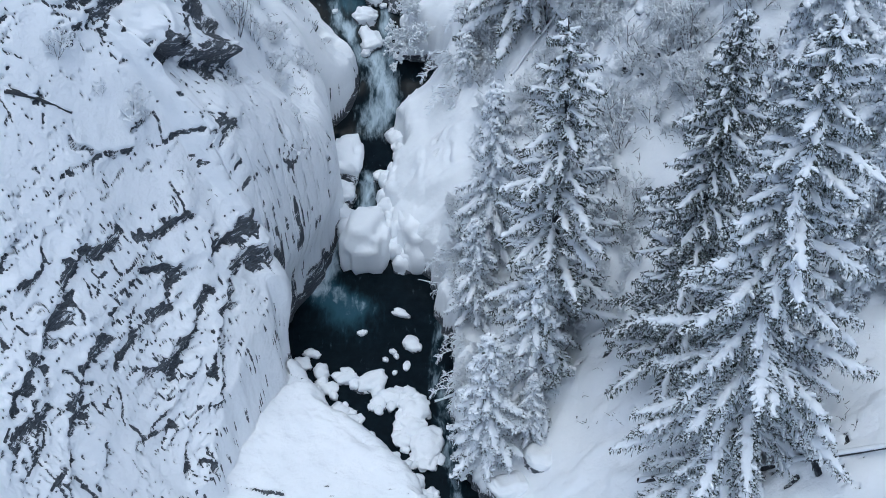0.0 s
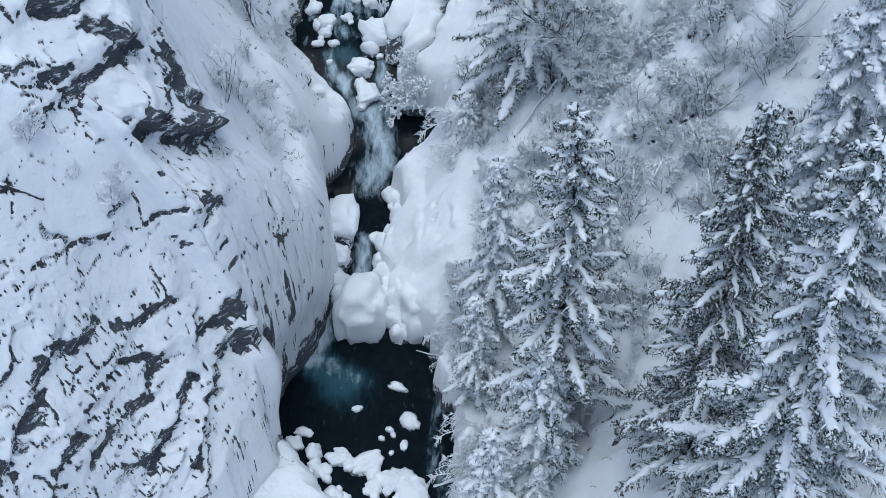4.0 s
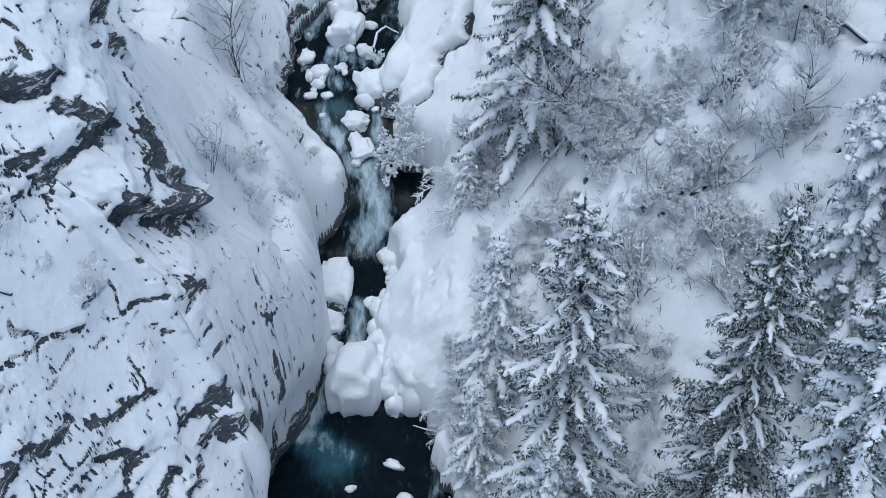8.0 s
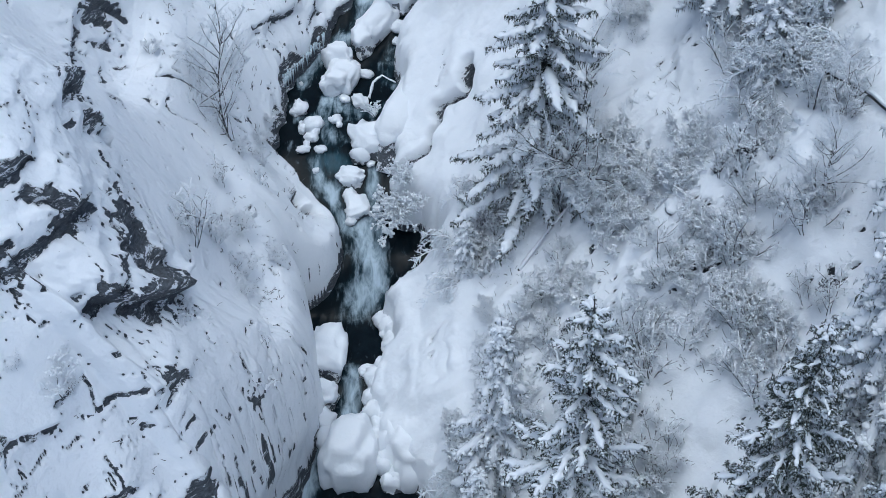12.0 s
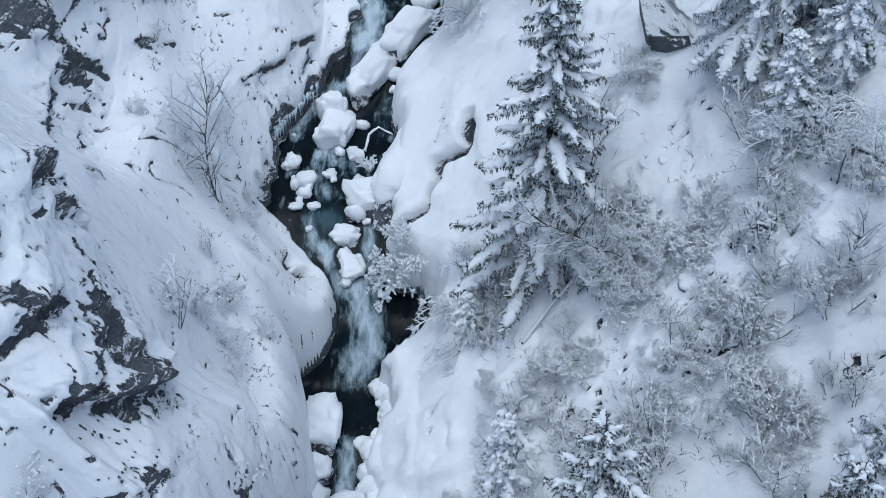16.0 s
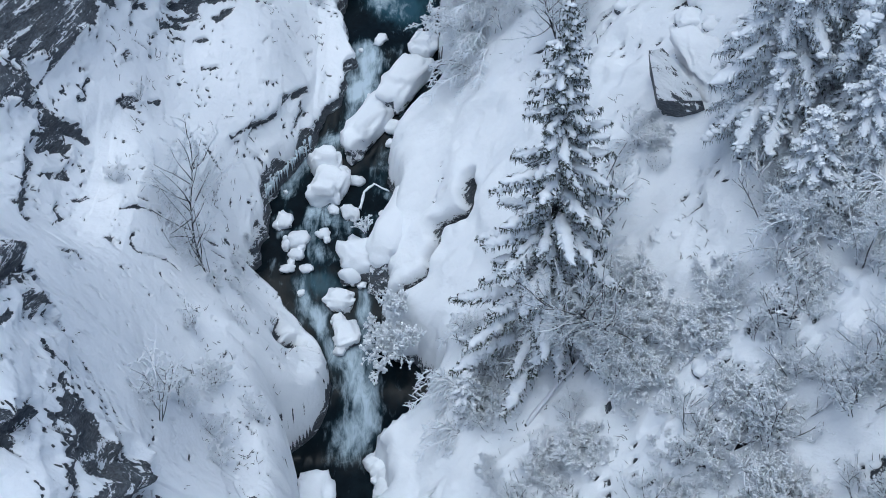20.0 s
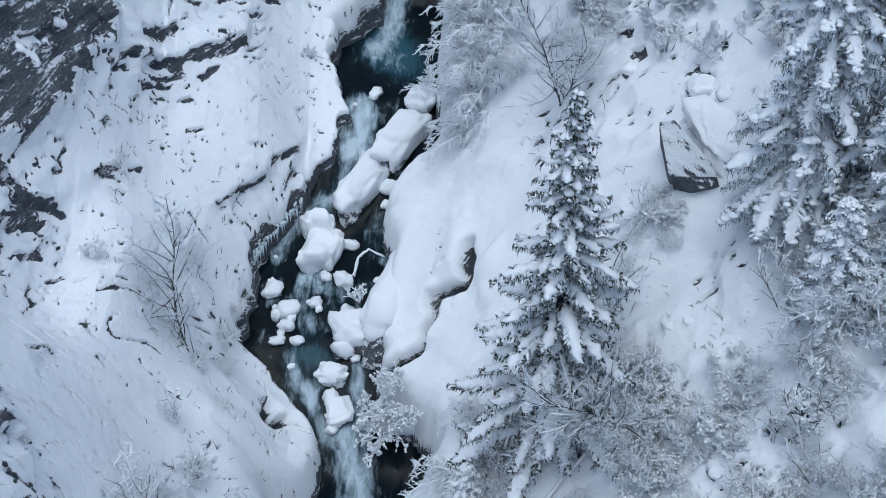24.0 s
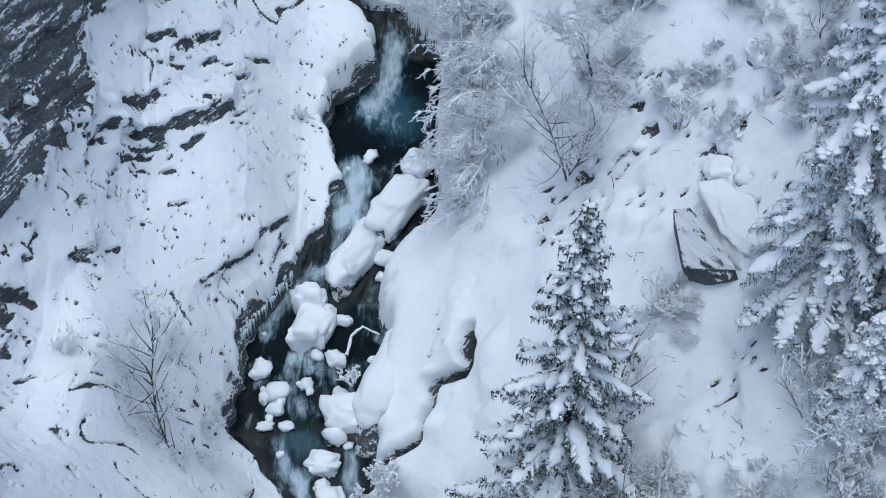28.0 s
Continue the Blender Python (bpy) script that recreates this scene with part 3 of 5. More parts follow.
    land_side = step(0.1, 0.8, np.maximum(dl, dr))
    bank = np.exp(-((np.maximum(dl, dr) - 0.9) / 1.1) ** 2)
    hummock = hummock + step(0.4, 1.2, dr) * step(46, 50, y) * (0.08 * pillows(x, y, 0.8, 221) + 0.15 * pillows(x + 0.2 * y, y, 1.25, 241)) + 0.4 * bank * pillows(x, y, 1.05, 201) * (1 - craggy) + 0.30 * step(1.5, 3, dr) * pillows(x, y, 1.5, 207) * step(-0.2, 0.3, fractal(x / 4, y / 4, 2, 211))
    hummock = hummock + step(0.3, 1.2, dl) * step(43.5, 42, y) * (1 - craggy) * (0.22 * pillows(x, y, 2.6, 251) + 0.08 * pillows(x, y, 1.1, 257)) * step(6, 2, dl)
    cut = np.minimum.reduce([along_line(x + 0.12 * vnoise(x / 0.4, y / 0.4, 215), y, line) for line in CLEFTS])
    # the shade down in the clefts is painted with the rock's colour
    bare = np.maximum(bare, step(0.30, 0.14, cut))
    bare = bare * step(25, 30, y) * (1 - far)
    depth = depth * step(25, 30, y)
    push = (depth + (drift + hummock) * land_side * (0.35 + 0.65 * nz)) * (1 - far) - (0.16 + 0.2 * (dr > 1)) * step(0.4, 0.6, bare) * (1 - far)
    push = push + cliff * (0.5 * pillows(x, y + 0.3 * z, 1.7, 231) + 0.25 * pillows(x, y, 0.7, 237))
    push = push - 1.4 * np.exp(-((cut / 0.22) ** 2))
    push = push * (0.25 + 0.75 * step(0.12, 0.35, nz))
    # the brow of the crag leans out over the pool
    push = push + 1.05 * step(0.8, 0.45, nz) * step(3.2, 1.6, dl) * step(2.0, 6.0, z - w) * step(40.5, 43, y) * step(52, 49, y) * west
    return x + nx * push, y + ny * push, z + nz * push, bare


def spread(fine, lo, hi, reach):
    """Even steps from lo to hi, and ever longer ones out to the horizon on both sides."""
    outer = reach * (np.geomspace(0.004, 1, 26)) - 0.004 * reach
    return np.concatenate([lo - outer[:0:-1], fine, hi + outer[1:]])


def sheet(name, xs, ys, zs, mat, attributes=()):
    rows, cols = xs.shape
    mesh = bpy.data.meshes.new(name)
    mesh.vertices.add(rows * cols)
    mesh.vertices.foreach_set("co", np.stack([xs, ys, zs], -1).astype(np.float32).ravel())
    a = (np.arange(rows - 1)[:, None] * cols + np.arange(cols - 1)[None]).ravel()
    quads = np.stack([a, a + 1, a + cols + 1, a + cols], 1).astype(np.int32)
    mesh.loops.add(quads.size)
    mesh.loops.foreach_set("vertex_index", quads.ravel())
    mesh.polygons.add(len(quads))
    mesh.polygons.foreach_set("loop_start", np.arange(0, quads.size, 4, dtype=np.int32))
    mesh.polygons.foreach_set("use_smooth", np.ones(len(quads), dtype=bool))
    mesh.update(calc_edges=True)
    for key, values in attributes:
        mesh.attributes.new(key, "FLOAT", "POINT").data.foreach_set("value", values.astype(np.float32).ravel())
    mesh.materials.append(mat)
    return new(name, mesh)


line_x = spread(np.concatenate([np.arange(-19, -17, 0.085), np.arange(-17, -6, 0.05), np.arange(-6, 3, 0.075), np.arange(3, 19, 0.11)]), -19, 18.9, 700)
line_y = spread(np.concatenate([np.arange(27, 51, 0.06), np.arange(51, 91, 0.085)]), 27, 90.9, 900)
GX, GY = np.meshgrid(line_x, line_y)
HX, HY, HZ, BARE = ground_points(GX, GY)
ground = tagged(sheet("ground", HX, HY, HZ, ground_mat, [("bare", BARE)]), "snow-covered gorge sides with bare grey rock ledges", "ground", kind="structure")


def ground_at(x, y):
    """Height of the finished ground at one place."""
    c, r = int(np.clip(np.searchsorted(line_x, x) - 1, 0, len(line_x) - 2)), int(np.clip(np.searchsorted(line_y, y) - 1, 0, len(line_y) - 2))
    u, v = (x - line_x[c]) / (line_x[c + 1] - line_x[c]), (y - line_y[r]) / (line_y[r + 1] - line_y[r])
    return float((HZ[r, c] * (1 - u) + HZ[r, c + 1] * u) * (1 - v) + (HZ[r + 1, c] * (1 - u) + HZ[r + 1, c + 1] * u) * v)


# the stream, from the lowest pool up to the highest
run = np.arange(-70, 100, 0.12)
across = np.linspace(0, 1, 70)
WY = np.repeat(run[:, None], 70, 1)
WX = (level(BANK_L, run) - 0.9)[:, None] + across[None] * (level(BANK_R, run) - level(BANK_L, run) + 1.8)[:, None]
fall = np.gradient(level(WATER, run), run)
kernel = np.exp(-np.linspace(-2, 2, 25) ** 2)
fall = np.convolve(np.pad(fall, 12, "edge"), kernel / kernel.sum(), "valid")[:, None] + 0 * WX
below = np.maximum.reduce([fall, np.roll(fall, -6, 0), np.roll(fall, -11, 0)])
# each fall pours through its own gap between the boulders: north, east, half width
CHUTES = [(36, 1.0, 1.1), (42, 0.0, 1.0), (43.5, -5.5, 2.2), (47.5, -6.0, 1.1), (50.5, -5.3, 0.7), (53.0, -4.2, 0.8), (54.5, -4.3, 1.0), (57, -3.8, 1.7), (60, -3.6, 1.2), (63, -4.6, 1.0), (66, -6.2, 1.6),
          (69.5, -6.0, 1.5), (71.5, -5.0, 0.8), (74.5, -3.6, 0.8), (77.5, -3.3, 0.9), (82, -2.4, 1.2), (84.5, -1.9, 0.7), (86.5, -2.9, 0.6), (95, -4.5, 1.0)]
chute_x = level([(a, b) for a, b, _ in CHUTES], WY) + 0.25 * fractal(WY / 1.6, WY * 0, 2, 161)
chute = np.exp(-(((WX - chute_x) / level([(a, c) for a, _, c in CHUTES], WY)) ** 2))
# where the water runs white: its line, half width and strength
RIBBONS = [([(-2.8, 81.2), (-2.2, 80.2), (-1.4, 79.4)], 0.9, 0.3), ([(-3.6, 58.4), (-4.3, 57.5)], 0.8, 0.3),
           ([(-0.2, 45.0), (-0.4, 42.5), (-0.1, 40.0), (0.3, 37.0), (0.9, 33.0)], 0.4, 0.34),
           ([(-1.9, 85.4), (-2.1, 84.7), (-2.2, 83.6), (-2.6, 81.8), (-3.0, 80.9)], 0.75, 0.7),
           ([(-3.6, 77.2), (-3.4, 75.4), (-3.9, 74.4)], 0.65, 0.75),
           ([(-3.9, 74.4), (-4.6, 72.6), (-5.5, 71.8), (-6.7, 70.7), (-7.2, 69.5)], 0.42, 0.62),
           ([(-1.0, 73.2), (-1.9, 72.1), (-2.7, 70.9), (-2.9, 69.6)], 0.5, 0.3),
           ([(-2.7, 67.8), (-3.8, 67.3), (-4.8, 67.6), (-5.9, 67.8)], 0.5, 0.3),
           ([(-6.1, 67.6), (-5.8, 66.2), (-5.6, 65.2)], 0.35, 0.4),
           ([(-6.4, 64.2), (-6.1, 63.3), (-5.3, 62.4), (-4.6, 60.9), (-4.0, 60.3), (-3.6, 58.4)], 0.42, 0.6),
           ([(-3.4, 63.8), (-3.3, 62.5), (-3.1, 60.9), (-3.5, 59.3)], 0.35, 0.55),
           ([(-4.0, 61.7), (-3.5, 59.8), (-3.2, 58.5), (-3.9, 57.9)], 0.85, 0.75),
           ([(-4.1, 54.0), (-4.2, 52.9), (-4.5, 51.6), (-5.4, 50.2)], 0.5, 0.66),
           ([(-5.9, 50.9), (-6.0, 49.5), (-6.2, 48.2), (-6.5, 47.1)], 0.6, 0.75),
           ([(-6.2, 47.8), (-5.4, 46.6), (-4.5, 46.1)], 0.55, 0.35)]
LANE, FOAM = np.full(WX.shape, 9.0), np.clip(0.9 * (fall - 0.15), 0, 0.14) * chute
for line, wide, strength in RIBBONS:
    d = along_line(WX + 0.16 * fractal(WX / 0.7, WY / 1.2, 3, 167), WY + 0.14 * fractal(WX / 1.0, WY / 1.1, 2, 168), line)
    LANE = np.minimum(LANE, d)
    FOAM = np.maximum(FOAM, strength * np.exp(-((d / wide) ** 2)))
PLUMES = [(-6.0, 46.9, 0.8), (-5.0, 45.8, 1.0), (-2.6, 81.6, 0.9), (-1.6, 80.6, 1.2), (-5.6, 64.3, 0.5), (-5.0, 64.2, 0.5)]
plume = sum(np.exp(-(((WX - a) ** 2 + (WY - b) ** 2) / c**2)) for a, b, c in PLUMES)
rapids = step(60.5, 62, WY) * step(78.5, 76.5, WY)
FOAM = FOAM + rapids * np.clip(-0.03 + 0.42 * fractal((WX + 0.5 * fractal(WX, WY, 2, 183)) / 0.9, WY / 1.5, 3, 181), -0.05, 0.5)
MILKY = 0.05 * rapids + 0.55 * np.minimum(plume, 1) + 0.9 * np.clip(FOAM, 0, 1) + 0.14 * np.exp(-((LANE / 1.1) ** 2)) + 0.33 * np.exp(-(((WX + 4.8) ** 2 + (WY - 45.3) ** 2) / 2.4**2)) + 0.33 * np.exp(-(((WX + 1.6) ** 2 + (WY - 80.8) ** 2) / 2.2**2))
surface = np.convolve(np.pad(level(WATER, run), 9, "edge"), np.hanning(21)[1:-1] / np.hanning(21).sum(), "valid")[:, None]
WZ = surface + 0.05 * fractal(WX / 0.5, WY / 0.9, 2, 171) * np.clip(fall * 3, 0.1, 1) - 0.10 * (1 - chute) * np.clip(fall * 2, 0, 1)
water = tagged(sheet("water", WX, WY, WZ, water_mat, [("foam", FOAM), ("milky", MILKY), ("lane", LANE), ("run", WY)]), "dark clear stream with white falls between pools", "water", kind="structure")


# ---- building helpers ----
def root(name, x, y, z, turn=0.0):
    ob = new(name)
    ob.empty_display_size = 0.2
    ob.matrix_basis = pose(x, y, z, 0, 0, turn)
    return ob


def part(name, verts, faces, mat, parent, label="", smooth=True):
    """One mesh object under a thing, in the thing's own coordinates."""
    mesh = bpy.data.meshes.new(name)
    mesh.from_pydata(verts, [], faces)
    if smooth:
        mesh.polygons.foreach_set("use_smooth", np.ones(len(mesh.polygons), dtype=bool))
    mesh.materials.append(mat)
    ob = new(name, mesh)
    ob.parent = parent
    return tagged(ob, label)


class Shape:
    """Gathers points and faces of one mesh."""

    def __init__(self):
        self.v, self.f = [], []

    def tube(self, points, radii, sides=6, lift=0.0):
        """A round tapering limb along the points; lift fattens its upper side, as lying snow does."""
        base, n = len(self.v), len(points)
        for i, p in enumerate(points):
            way = points[min(i + 1, n - 1)] - points[max(i - 1, 0)]
            side = way.cross(Vector((0, 0, 1)))
            side = side.normalized() if side.length > 1e-5 else Vector((1, 0, 0))
            up = side.cross(way).normalized()
            for k in range(sides):
                a = 2 * math.pi * k / sides
                u = math.sin(a) * radii[i]
                self.v.append(p + side * (math.cos(a) * radii[i]) + up * (u * (1 + lift) if u > 0 else u))
        for i in range(n - 1):
            for k in range(sides):
                k2 = (k + 1) % sides
                self.f.append((base + i * sides + k, base + i * sides + k2, base + (i + 1) * sides + k2, base + (i + 1) * sides + k))
        self.f.append(tuple(base + k for k in range(sides))[::-1])
        self.f.append(tuple(base + (n - 1) * sides + k for k in range(sides)))

    def ridge(self, points, widths, height, rng):
        """A pillow of snow lying along a branch: flat below, rounded above."""
        base, n = len(self.v), len(points)
        for i, p in enumerate(points):
            way = points[min(i + 1, n - 1)] - points[max(i - 1, 0)]
            side = Vector((way.y, -way.x, 0))
            side = side.normalized() if side.length > 1e-5 else Vector((1, 0, 0))
            w = widths[i]
            for a, b in ((-1.0, -0.25), (-0.72, 0.55), (0.0, 1.0), (0.72, 0.55), (1.0, -0.25)):
                self.v.append(p + side * (a * w * rng.uniform(0.85, 1.15)) + Vector((0, 0, b * w * height * rng.uniform(0.8, 1.2))))
        for i in range(n - 1):
            for k in range(4):
                a = base + i * 5 + k
                self.f.append((a, a + 1, a + 6, a + 5))
            self.f.append((base + i * 5 + 4, base + i * 5, base + i * 5 + 5, base + i * 5 + 9))
        self.f.append((base, base + 4, base + 3, base + 2, base + 1))
        e = base + (n - 1) * 5
        self.f.append((e, e + 1, e + 2, e + 3, e + 4))

    def spray(self, a, b, c, wide):
        """A pointed, bent spray of needles from a over b to c."""
        base = len(self.v)
        self.v += [a - wide * 0.6, a + wide * 0.6, b + wide, b - wide, c]
        self.f += [(base, base + 1, base + 2, base + 3), (base + 3, base + 2, base + 4)]

    def clod(self, p, r, flat, rng):
        """A very small heap of snow."""
        b = len(self.v)
        a = rng.uniform(0, 1.5)
        for k in range(4):
            s = r * rng.uniform(0.7, 1.3)
            self.v.append(p + Vector((math.cos(a + k * 1.5708) * s, math.sin(a + k * 1.5708) * s, rng.uniform(-0.2, 0.2) * r)))
        self.v += [p + Vector((0, 0, r * flat)), p + Vector((0, 0, -r * flat * 0.6))]
        for k in range(4):
            self.f += [(b + k, b + (k + 1) % 4, b + 4), (b + (k + 1) % 4, b + k, b + 5)]

    def lump(self, p, rx, ry, rz, rng):
        """A small uneven clod."""
        base = len(self.v)
        for z, r in ((-0.6, 0.75), (0.1, 1.0), (0.7, 0.65)):
            for k in range(6):
                a = math.pi * (k + 0.5 * (z > 0)) / 3
                s = r * rng.uniform(0.75, 1.2)
                self.v.append(p + Vector((math.cos(a) * rx * s, math.sin(a) * ry * s, z * rz)))
        self.v.append(p + Vector((0, 0, rz)))
        for ring in (0, 6):
            for k in range(6):
                k2 = (k + 1) % 6
                self.f.append((base + ring + k, base + ring + k2, base + ring + 6 + k2, base + ring + 6 + k))
        for k in range(6):
            self.f.append((base + 12 + k, base + 12 + (k + 1) % 6, base + 18))
        self.f.append(tuple(base + k for k in range(6))[::-1])


BALLS = {}


def ball(level_of_detail):
    if level_of_detail not in BALLS:
        bm = bmesh.new()
        bmesh.ops.create_icosphere(bm, subdivisions=level_of_detail, radius=1.0)
        BALLS[level_of_detail] = ([v.co.copy() for v in bm.verts], [[v.index for v in f.verts] for f in bm.faces])
        bm.free()
    return BALLS[level_of_detail]


def stone_shape(rng, rx, ry, rz, detail, grow=0.0, block=0.6, rough=0.16):
    """Points of a blunt, blocky boulder about its centre; grow swells it, for the snow that lies on it."""
    dirs, faces = ball(detail)
    shift = Vector((rng.uniform(-50, 50), rng.uniform(-50, 50), rng.uniform(-50, 50)))
    bow = 0.22 * rx * (shift.x / 50)
    out = []
    for d in dirs:
        q = Vector([math.copysign(abs(c) ** block, c) for c in d])
        q = Vector((q.x * rx, q.y * ry, q.z * rz))
        swell = 0.92 + rough * 1.3 * noise.noise(d * 1.2 + shift) + rough * 0.8 * noise.noise(d * 2.6 + shift) + rough * 0.25 * noise.noise(d * 7.0 + shift)
        q = q * swell + d * grow
        out.append(q + Vector((bow * math.sin(1.6 * q.y / ry), 0, 0)))
    return dirs, out, faces, shift


def boulder(x, y, z, rx, ry, h, turn, seed, label, name="boulder", edge=0.12, group="", block=None):
    """A boulder in the stream, its foot under water, with a thick cap of snow as a part of its own."""
    rng = random.Random(seed)
    thing = root(name, x, y, z, turn)
    detail = 4 if max(rx, ry) > 0.6 else 3
    cover = min(0.28, 0.08 + 0.18 * h)
    rough = 0.22 if max(rx, ry) > 0.6 else 0.28
    state = rng.getstate()
    dirs, body, faces, shift = stone_shape(rng, rx * 0.93, ry * 0.93, max(h - cover, 0.1), detail, rough=rough, block=block or (0.62 if max(rx, ry) > 0.6 else 0.8))
    part("rock", body, faces, rock_mat, thing, "dark wet stone")
    rng.setstate(state)
    dirs, cap, faces, shift = stone_shape(rng, rx * 0.93, ry * 0.93, max(h - cover, 0.1), detail, rough=rough, block=block or (0.62 if max(rx, ry) > 0.6 else 0.8))
    out = []
    for d, p in zip(dirs, cap):
        rim = edge + 0.22 * noise.noise(d * 2.2 + shift * 1.7) + 0.1 * noise.noise(d * 6.0 + shift)
        k = min(max((d.z - rim) / 0.16, 0.0), 1.0)
        k = k * k * (3 - 2 * k)
        lumps = 1 + 0.25 * noise.noise(d * 2.7 + shift)
        out.append(p * (0.94 + 0.06 * k) + Vector((d.x * 0.5, d.y * 0.5, max(d.z, 0.0) + 0.35)) * (cover * k * lumps))
    part("snow_cap", out, faces, snow_mat, thing, "thick rounded cap of snow")
    return tagged(thing, label, "boulder", group)



# ---- boulders in and beside the stream: east, north, half widths, height over the water, turn ----
LOWER_POOL = [(-2.20, 45.5, 0.56, 0.24, 0.35, -25), (-4.11, 44.25, 0.28, 0.18, 0.23, 0), (-1.53, 43.35, 0.56, 0.43, 0.5, -30), (-2.52, 43.0, 0.19, 0.14, 0.18, 0),
              (-2.34, 42.7, 0.15, 0.15, 0.16, 0), (-2.88, 42.5, 0.15, 0.13, 0.16, 0), (-1.80, 42.1, 0.19, 0.3, 0.21, 0), (-2.40, 41.7, 0.12, 0.12, 0.13, 0),
              (-6.55, 42.8, 0.49, 0.23, 0.34, -20), (-6.95, 42.2, 0.43, 0.39, 0.42, 0)]
ISLAND = [(-2.59, 40.2, 0.69, 0.54, 0.48, 0), (-1.34, 39.55, 0.82, 0.96, 0.6, 0), (-0.77, 37.4, 0.93, 1.14, 0.65, 0), (-1.92, 37.8, 0.6, 0.64, 0.42, 20),
          (-3.11, 39.9, 0.52, 0.46, 0.37, 0), (-4.78, 41.3, 0.77, 0.38, 0.5, 0), (-3.54, 41.1, 0.88, 0.63, 0.55, 10), (-1.88, 39.0, 0.45, 0.62, 0.4, 0),
          (-0.77, 36.6, 0.6, 0.75, 0.4, 0), (-5.65, 40.7, 0.55, 0.45, 0.39, 0), (-1.3, 38.4, 0.7, 0.6, 0.5, 30)]
LOWER_FALL = [(-4.0, 49.9, 1.34, 1.75, 2.35, 4), (-3.47, 54.0, 0.37, 0.36, 0.41, 0), (-2.96, 53.3, 0.48, 0.28, 0.36, 0), (-2.45, 55.3, 0.38, 0.37, 0.42, 0),
              (-2.60, 54.3, 0.45, 0.3, 0.4, 0), (-3.04, 51.9, 0.59, 0.35, 1.1, 0), (-2.43, 50.3, 0.4, 0.32, 1.4, 0), (-2.6, 49.4, 0.42, 0.32, 1.0, 0), (-2.2, 48.7, 0.5, 0.45, 0.9, 0), (-3.2, 52.7, 0.45, 0.3, 0.8, 10),
              (-5.35, 54.75, 0.95, 1.35, 1.6, -8), (-5.35, 52.7, 0.65, 0.5, 1.2, 0), (-5.4, 51.6, 0.5, 0.55, 1.0, 0), (-5.3, 50.7, 0.45, 0.5, 1.1, 0)]
UPPER_FALL = [(-5.35, 70.6, 0.8, 0.42, 1.3, -8), (-5.2, 69.35, 0.84, 1.0, 1.15, -8), (-3.5, 72.55, 0.76, 2.0, 1.2, -25), (-1.6, 75.0, 0.86, 1.9, 1.25, -25),
              (-0.73, 77.0, 0.7, 0.65, 0.85, -15), (-2.9, 77.6, 0.22, 0.42, 0.36, -30), (-2.04, 72.6, 0.57, 0.39, 0.57, -20), (-2.27, 71.9, 0.25, 0.22, 0.28, 0),
              (-3.91, 69.9, 0.36, 0.26, 0.38, 0), (-4.17, 68.0, 0.36, 0.48, 0.46, 20), (-0.17, 73.1, 0.52, 0.24, 0.35, -25), (-4.97, 68.2, 0.2, 0.3, 0.3, 20), (-2.45, 87.3, 1.2, 0.7, 0.8, 0)]
MIDDLE = [(-7.21, 67.4, 0.4, 0.41, 0.59, 0), (-6.54, 66.4, 0.6, 0.43, 0.6, 0), (-6.56, 65.6, 0.39, 0.3, 0.43, 0), (-5.33, 66.8, 0.27, 0.34, 0.32, 0), (-6.97, 64.9, 0.37, 0.2, 0.27, 0),
          (-6.07, 64.9, 0.38, 0.22, 0.3, 0), (-6.79, 65.3, 0.16, 0.19, 0.17, 0), (-3.6, 65.2, 0.95, 0.85, 1.1, 0), (-4.43, 63.4, 0.69, 0.5, 0.65, -10), (-4.13, 62.0, 0.62, 0.85, 0.7, 10),
          (-1.75, 66.7, 1.15, 2.9, 1.75, -20), (-1.5, 61.4, 1.2, 0.75, 1.3, 0), (-1.1, 50.2, 1.35, 1.9, 2.5, 0)]
# many little stones along the edges of the rapids
litter_rng = random.Random(21)
LITTER = []
while len(LITTER) < 9:
    y = litter_rng.uniform(61.5, 77.5)
    lo, hi = float(level(BANK_L, y)), float(level(BANK_R, y))
    s = litter_rng.choice((litter_rng.uniform(0.02, 0.3), litter_rng.uniform(0.7, 0.98)))
    r = litter_rng.uniform(0.09, 0.2)
    LITTER.append((lo + s * (hi - lo), y, r, r * litter_rng.uniform(0.7, 1.3), r * 0.9, litter_rng.uniform(0, 180)))
# snowed-in stones along the shore of the lower bank
for k in range(11):
    y = 33.6 + 0.82 * k + litter_rng.uniform(-0.2, 0.2)
    r = litter_rng.uniform(0.25, 0.6)
    ISLAND.append((float(level(BANK_L, y)) + litter_rng.uniform(-0.35, 0.3), y, r, r * litter_rng.uniform(0.6, 1.1), 0.3 + 0.5 * r, litter_rng.uniform(0, 180)))
# smaller mounds that lean against the larger ones
for stones in (ISLAND, MIDDLE):
    for x, y, rx, ry, h, turn in list(stones):
        if max(rx, ry) < 0.8 and stones is MIDDLE and y < 66 or stones is ISLAND and max(rx, ry) < 0.5:
            continue
        if max(rx, ry) > 1.0:
            continue
        for _ in range(3 if stones is ISLAND else 2):
            a, k = litter_rng.uniform(0, 2 * math.pi), litter_rng.uniform(0.38, 0.62)
            stones.append((x + 0.95 * rx * math.cos(a), y + 0.95 * ry * math.sin(a), rx * k, ry * k, h * litter_rng.uniform(0.55, 0.8), litter_rng.uniform(0, 180)))
